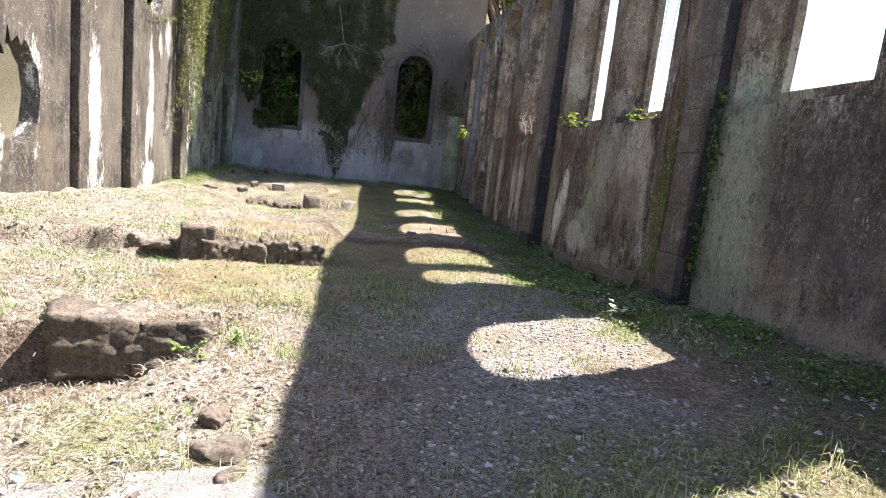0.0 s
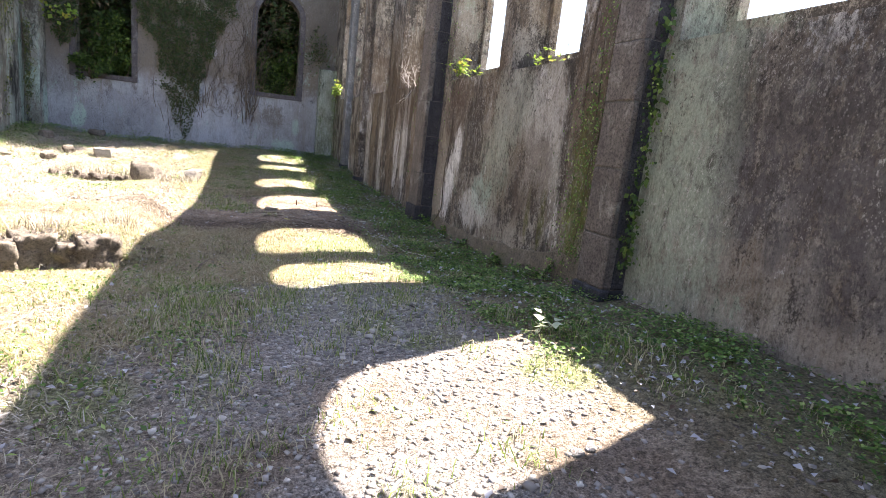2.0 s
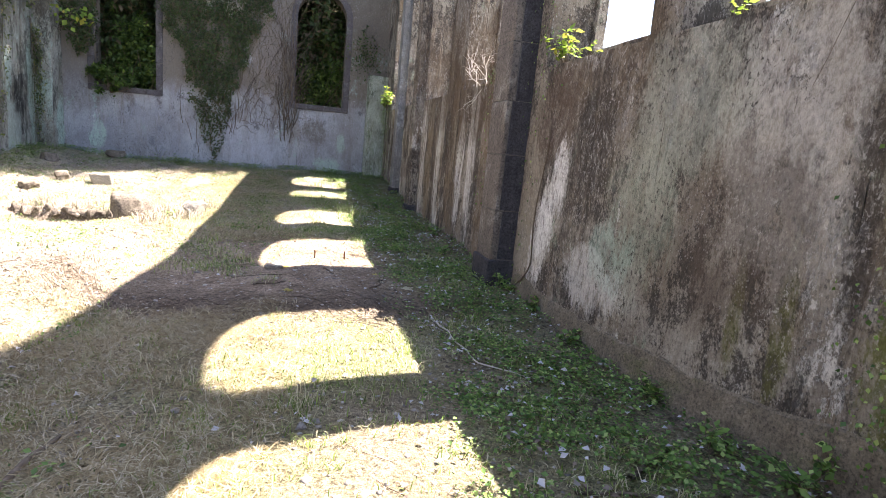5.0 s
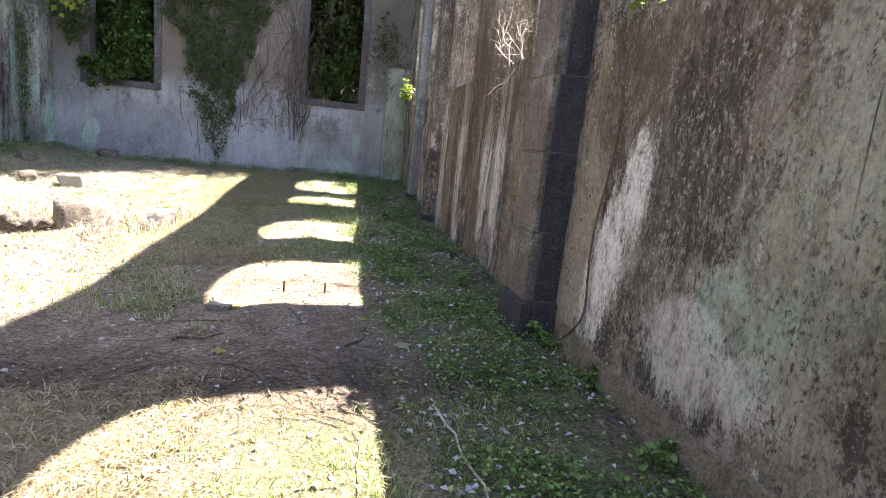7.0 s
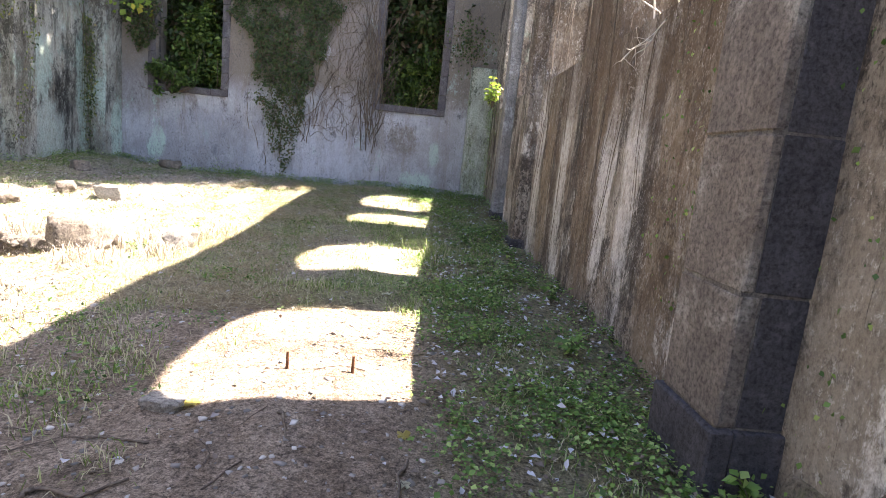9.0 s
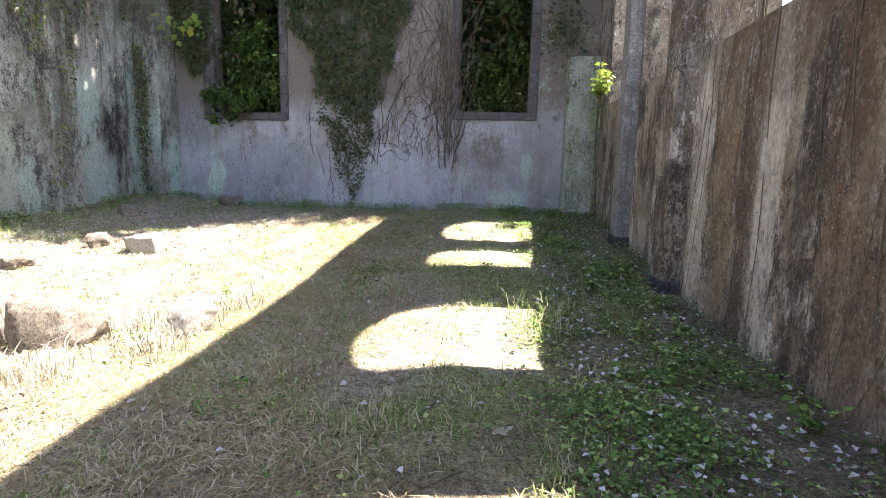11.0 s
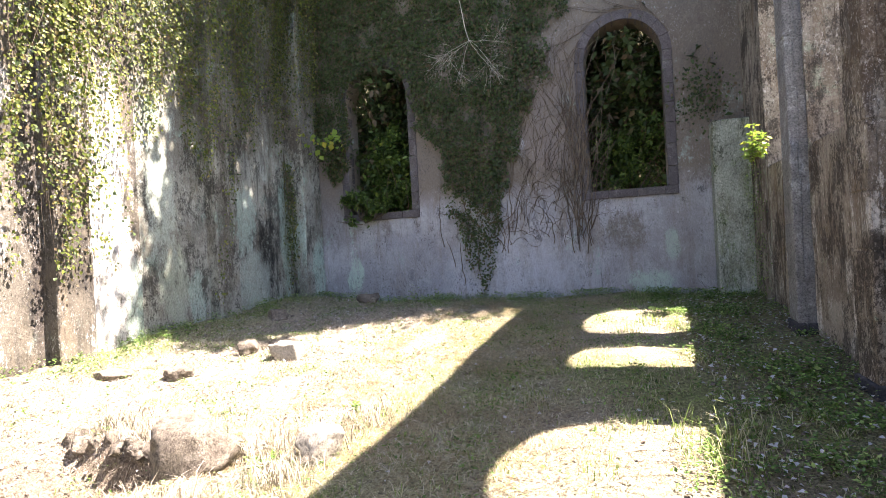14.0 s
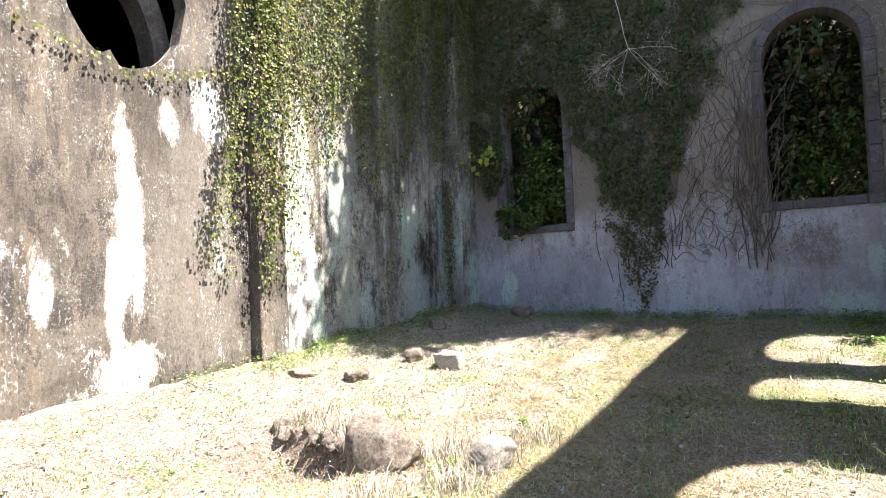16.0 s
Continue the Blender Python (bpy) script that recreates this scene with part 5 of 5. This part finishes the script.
def clumps(name, spots, mat, label):
    ps, hs = [], []
    for x, y, n, h in spots:
        q = np.stack([rng.normal(x, 0.10 + h * 0.1, n), rng.normal(y, 0.12 + h * 0.15, n), np.zeros(n)], 1)
        q[:, 2] = [ground_z(a, b) for a, b, _ in q]
        ps.append(q)
        hs.append(rng.uniform(0.35, 1.0, n) * h)
    p, h = np.concatenate(ps), np.concatenate(hs)
    return stuff(name, blades_mesh(name, p, h, h * rng.uniform(0.4, 1.4, len(p)), rng.uniform(0.004, 0.009, len(p))), mat, label, "grass")


clumps("tall_grass", [(2.3, 16.2, 46, 0.36), (2.25, 15.6, 40, 0.2), (2.3, 15.9, 50, 0.3), (2.45, 16.5, 30, 0.36)] + [(x, y, 80, h) for x, y, h in (
    (2.3, 5.0, 0.2), (2.6, 4.4, 0.2), (2.75, 3.9, 0.22), (0.9, 3.1, 0.12), (1.5, 3.25, 0.12), (0.6, 1.5, 0.14), (1.9, 1.6, 0.16), (0.1, 4.6, 0.14), (-0.3, 1.2, 0.2),
    (1.6, 19.6, 0.2), (1.9, 20.2, 0.2), (2.3, 19.9, 0.25), (1.2, 8.0, 0.16), (2.2, 1.9, 0.2), (0.17, 12.0, 0.1), (0.43, 11.4, 0.1), (0.3, 12.3, 0.1), (0.85, 11.05, 0.07), (0.0, 11.6, 0.1), (1.2, 1.4, 0.15), (0.3, 3.6, 0.1), (0.15, 5.2, 0.14), (0.5, 5.9, 0.14), (-0.2, 5.6, 0.14))], GRASS, "tall fresh green grass clumps")
spread = [(rng.uniform(-1.3, 2.1), rng.uniform(4.3, 6.9), 60, rng.uniform(0.06, 0.11)) for _ in range(46)] + [(rng.uniform(-1.0, 2.2), rng.uniform(6.8, 9.8), 60, rng.uniform(0.05, 0.10)) for _ in range(44)]
spread += [(rng.uniform(-2.0, 0.2), rng.uniform(3.2, 7.0), 70, rng.uniform(0.06, 0.12)) for _ in range(60)]
spread += [(rng.uniform(-0.9, 0.9), rng.uniform(11.6, 13.6), 70, rng.uniform(0.05, 0.10)) for _ in range(26)] + [(rng.uniform(0.6, 2.6), rng.uniform(13.4, 19.5), 60, rng.uniform(0.05, 0.11)) for _ in range(60)]
spread += [(rng.uniform(-5.6, -0.8), rng.uniform(4.5, 20.0), 40, rng.uniform(0.05, 0.11)) for _ in range(110)] + [(rng.uniform(-0.9, 1.0), rng.uniform(1.5, 4.5), 50, rng.uniform(0.05, 0.09)) for _ in range(16)]
clumps("grass_tufts", spread, GRASS, "scattered small tufts of fresh green grass")
clumps("dry_clumps", [(x, y, 240, 0.26) for x, y in ((-0.7, 15.0), (-0.75, 15.6), (-0.6, 16.2), (-1.2, 15.5), (-1.0, 8.3), (-2.0, 15.4), (-1.1, 14.3), (-2.6, 15.6), (-3.2, 15.7), (-1.6, 7.7), (-2.3, 7.6))] + [(rng.uniform(-5.6, -0.5), rng.uniform(3.0, 22.5), 60, rng.uniform(0.04, 0.10)) for _ in range(420)], STRAW, "dry bleached grass clumps leaning over the hollow")

# bleached twigs on the second pilaster
tw = []
for k in range(5):
    tw += branching((3.93 + rng.normal(0, 0.05), 13.25 + rng.normal(0, 0.12), 2.6), (rng.normal(-0.2, 0.3), rng.normal(-0.3, 0.4), rng.choice([1, 1, -0.6])), 0.55, 0.008, 2, 0.25)
tagged(obj("twig_tangle", tubes_mesh("twig_tangle", tw), PALE_TWIG), "tangle of bleached dead twigs caught on a pilaster", "twigs")


# ---- shrubs in the windows and trees outside ----
def bush(name, c, r, n, size, mat, label, category="shrub"):
    root = tagged(new(name), label, category)
    root.location = c
    st = []
    for _ in range(14):
        d = rng.normal(0, 1, 3) * np.array(r)
        d[2] = abs(d[2])
        st.append((wander((0, 0, -r[2]), d / np.linalg.norm(d), r[2] * 1.5, r[2] / 5, 0.2, 0.1), 0.02, 0.005))
    obj("branch", tubes_mesh("branch", st), BARK, root)
    k = max(12, n // 60)
    hub = rng.normal(0, 0.5, (k, 3)) * np.array(r)
    p = hub[rng.integers(0, k, n)] + rng.normal(0, 0.13, (n, 3)) * np.array(r).mean()
    way = rng.normal(0, 1, (n, 3)) + np.array([[0, -0.3, -0.3]])
    face = rng.normal(0, 0.5, (n, 3)) + np.array([[0, -0.4, 0.9]])
    ln = size * rng.uniform(0.6, 1.3, n)
    obj("foliage", leaves_mesh("foliage", p, way, face, ln, ln * 0.55), mat, root, kind="stuff")
    return root


bush("window_shrub", (-3.75, FY + 0.5, 3.4), (0.75, 0.5, 1.1), 5200, 0.13, SHRUB, "leafy green shrub spilling through the window")
bush("window_shrub", (-4.3, FY - 0.15, 2.75), (0.55, 0.25, 0.45), 900, 0.11, SHRUB, "green shrub tip hanging over the sill")
bush("window_shrub", (1.7, FY + 1.1, 3.6), (1.1, 0.6, 1.5), 6000, 0.11, SHRUB, "dark shrub filling the window")
# dense backdrop on the made-up slope, added to darken the end windows
for x, y, z, s in ((-6, 26, 3.5, 2.4), (-2.5, 26.2, 3.5, 2.5), (1.2, 26.3, 3.6, 2.4), (4.5, 26.2, 3.5, 2.4), (-4.2, 26.6, 7, 2.6), (0, 26.6, 7, 2.6), (3.6, 26.6, 7, 2.6), (-3.8, 25.0, 5.6, 1.3), (1.8, 25.0, 5.6, 1.4), (-4.6, 24.9, 4.6, 1.2), (-3.2, 25.1, 4.4, 1.2), (0.9, 25.2, 4.6, 1.2), (2.7, 25.2, 4.6, 1.2)):
    bush("backdrop_shrub", (x, y, z), (s, 1.2, s), 4200, 0.2, IVY, "dense dark undergrowth on the added slope behind the ruin")


def tree(name, x, y, z, height, crown, n, label):
    root = tagged(new(name), label, "tree")
    root.location = (x, y, z)
    limbs = [(wander((0, 0, -0.3), (0, 0, 1), height * 0.8, 0.8, 0.05), 0.28, 0.10)]
    ends = []
    # clumps lifted so that their shade stays put under the sun's slope
    crown = [(cx, cy, cz + 0.21 * (cx + 6), r) for cx, cy, cz, r in crown]
    for cx, cy, cz, r in crown:
        d = np.array([cx - x, cy - y, cz - z])
        a = limbs[0][0][len(limbs[0][0]) // 2]
        q = np.linspace(0, 1, 7)[:, None] * (d - a)[None] + a + rng.normal(0, 0.12, (7, 3))
        limbs.append((q, 0.13, 0.04))
        k = 26
        ends.append((d + rng.normal(0, 0.5, (k, 3)) * np.array([r, r, r * 0.55]), r))
    obj("trunk", tubes_mesh("trunk", limbs, 8), BARK, root)
    ps = []
    for hub, r in ends:
        m = int(n * r * r / sum(c[3] ** 2 for c in crown))
        ps.append(hub[rng.integers(0, len(hub), m)] + rng.normal(0, 0.22 * r, (m, 3)))
    p = np.concatenate(ps)
    m = len(p)
    ln = rng.uniform(0.14, 0.30, m)
    obj("crown", leaves_mesh("crown", p, rng.normal(0, 1, (m, 3)) - np.array([[0, 0, 0.5]]), rng.normal(0, 0.5, (m, 3)) + np.array([[0, 0, 1]]), ln, ln * 0.6), SHRUB, root)
    return root


# unseen crown, placed so its shade falls on the far corner and windows
tree("tree", -1.5, 26.5, 1.5, 9.0, [(-4.5, 23.5, 10.3, 2.3), (-1.5, 23.5, 10.8, 2.4), (1.5, 24.5, 10.5, 2.3), (-2.6, 22.0, 10.2, 1.8), (0.6, 22.6, 10.2, 1.7), (3.6, 25.5, 10.0, 2.0), (-6, 25, 9.8, 2.2), (-0.2, 21.3, 10.0, 1.3), (-3, 26.5, 11, 2.4), (1, 27, 11, 2.4), (5, 27, 11, 2.4)], 38000, "tall dark green tree out of view over the end wall, added for its shade")
# low clumps show beyond the corner; those above 11 are unseen, added for shade
tree("tree", 6.6, 24.6, 0.1, 10.0, [(5.6, 23.8, 7.3, 1.2), (6.4, 25.0, 8.0, 1.6), (5.0, 24.4, 8.4, 1.3), (2.5, 21.4, 11.2, 1.2), (2.7, 22.7, 11.4, 1.4), (3.7, 23.6, 11.2, 1.3), (5.1, 24.3, 11.4, 1.3), (2.8, 24.6, 11.6, 1.4), (4.7, 25.1, 11.8, 1.3), (3.2, 21.9, 11.9, 1.2)], 20000, "sunlit green tree beyond the corner of the ruin, with a high crown added for shade")

# small twigs over the bank and along the wall
bits = []
for x, y, z in np.concatenate([scatter(2600, -1.6, 3.9, 6.0, 22.0, lambda x, y: 0.15 + 0.85 * earth_and_shade(x, y))[:900], scatter(500, -1.6, 2.2, 9.6, 10.6, lambda x, y: earth_and_shade(x, y))]):
    a = rng.uniform(0, 6.3)
    ln = rng.uniform(0.08, 0.35)
    q = wander((x, y, 0), (math.cos(a), math.sin(a), 0), ln, ln / 4, 0.2, 0, 2)
    q[:, 2] = [ground_z(u, v) + 0.008 for u, v, _ in q]
    bits.append((q, rng.uniform(0.002, 0.005), 0.0015))
stuff("twigs", tubes_mesh("twigs", bits, 3), VINE, "small dry twigs scattered over bare earth", "twigs")


# large fallen leaves with lobes, and longer sticks
def lobed_leaf(x, y, size, turn, mat, label):
    bm = bmesh.new()
    c = bm.verts.new((0, 0, 0.012))
    rim = []
    for k in range(20):
        a = 2 * math.pi * k / 20
        r = size * (0.55 + 0.45 * abs(math.cos(2.5 * a))) * (0.75 + 0.25 * math.cos(a))
        rim.append(bm.verts.new((r * math.cos(a), r * math.sin(a), 0.006 + rng.uniform(0, 0.012))))
    for p, q in zip(rim, rim[1:] + rim[:1]):
        bm.faces.new((c, p, q))
    bmesh.ops.solidify(bm, geom=bm.faces[:], thickness=0.001)
    ob = tagged(part("fallen_leaf", bm, mat), label, "leaf", "large fallen leaves")
    ob.location, ob.rotation_euler = (x, y, ground_z(x, y) + 0.004), (0.06, -0.04, turn)


YELLOW = make_leaf("faded_yellow_leaf", (0.42, 0.36, 0.10), (0.48, 0.42, 0.14))
PALE_LEAF = make_leaf("bleached_leaf", (0.46, 0.44, 0.30), (0.55, 0.53, 0.40))
for x, y, s, turn, m in ((2.42, 10.8, 0.10, 0.4, PALE_LEAF), (1.09, 10.55, 0.07, 2.0, YELLOW), (2.14, 11.48, 0.06, 1.0, YELLOW), (1.03, 11.6, 0.08, 3.0, YELLOW), (2.27, 10.95, 0.05, 5.0, PALE_LEAF), (2.16, 11.04, 0.05, 4.0, PALE_LEAF),
                         (2.9, 6.6, 0.08, 1.0, PALE_LEAF), (3.1, 5.6, 0.09, 2.5, PALE_LEAF), (2.8, 13.9, 0.08, 0.7, PALE_LEAF), (3.0, 14.6, 0.09, 2.2, PALE_LEAF), (1.9, 14.0, 0.07, 5.1, PALE_LEAF)):
    lobed_leaf(x, y, s, turn, m, "large bleached fallen leaf lying on bare earth" if m is PALE_LEAF else "yellow fallen leaf lying on bare earth")
for ends, r, m, label in (([(2.15, 11.24), (2.12, 10.87), (1.98, 10.73), (2.06, 10.46)], 0.009, VINE, "crooked brown stick lying on bare earth"), ([(1.5, 11.55), (1.56, 11.4), (1.61, 11.28)], 0.009, VINE, "short brown stick lying on bare earth"),
                          ([(0.71, 10.8), (0.75, 10.87), (0.93, 10.81), (1.05, 10.94)], 0.010, VINE, "bent brown twig lying on bare earth"), ([(2.55, 10.0), (2.61, 9.46), (2.67, 8.85), (3.08, 8.55)], 0.010, PALE_TWIG, "long bleached stick lying among creeping weeds"),
                          ([(-0.14, 7.38), (-0.06, 7.85)], 0.022, VINE, "thick dark stick lying on dry grass")):
    q = []
    for (x0, y0), (x1, y1) in zip(ends, ends[1:]):
        q += [(x0 + (x1 - x0) * k / 5, y0 + (y1 - y0) * k / 5) for k in range(5)]
    q.append(ends[-1])
    q = np.array([(x + rng.normal(0, 0.008), y + rng.normal(0, 0.008), ground_z(x, y) + r * 1.2) for x, y in q])
    tagged(obj("stick", tubes_mesh("stick", [(q, r, r * 0.5)], 6), m), label, "stick", "sticks on the ground")
# thick dead root running down the plaster near a pilaster
q = np.array([(WX - 0.03, 10.97 - 0.42 * smooth01(0.0, 0.35, k / 20) - 0.1 * math.sin(k * 0.45) * (k / 20), ground_z(3.8, 10.9) + 0.02 + 2.2 * (k / 20) ** 1.4 + 0.0) for k in range(21)])
tagged(obj("dead_root", tubes_mesh("dead_root", [(q, 0.013, 0.005)], 6), VINE), "dead brown root climbing the plaster wall", "root")
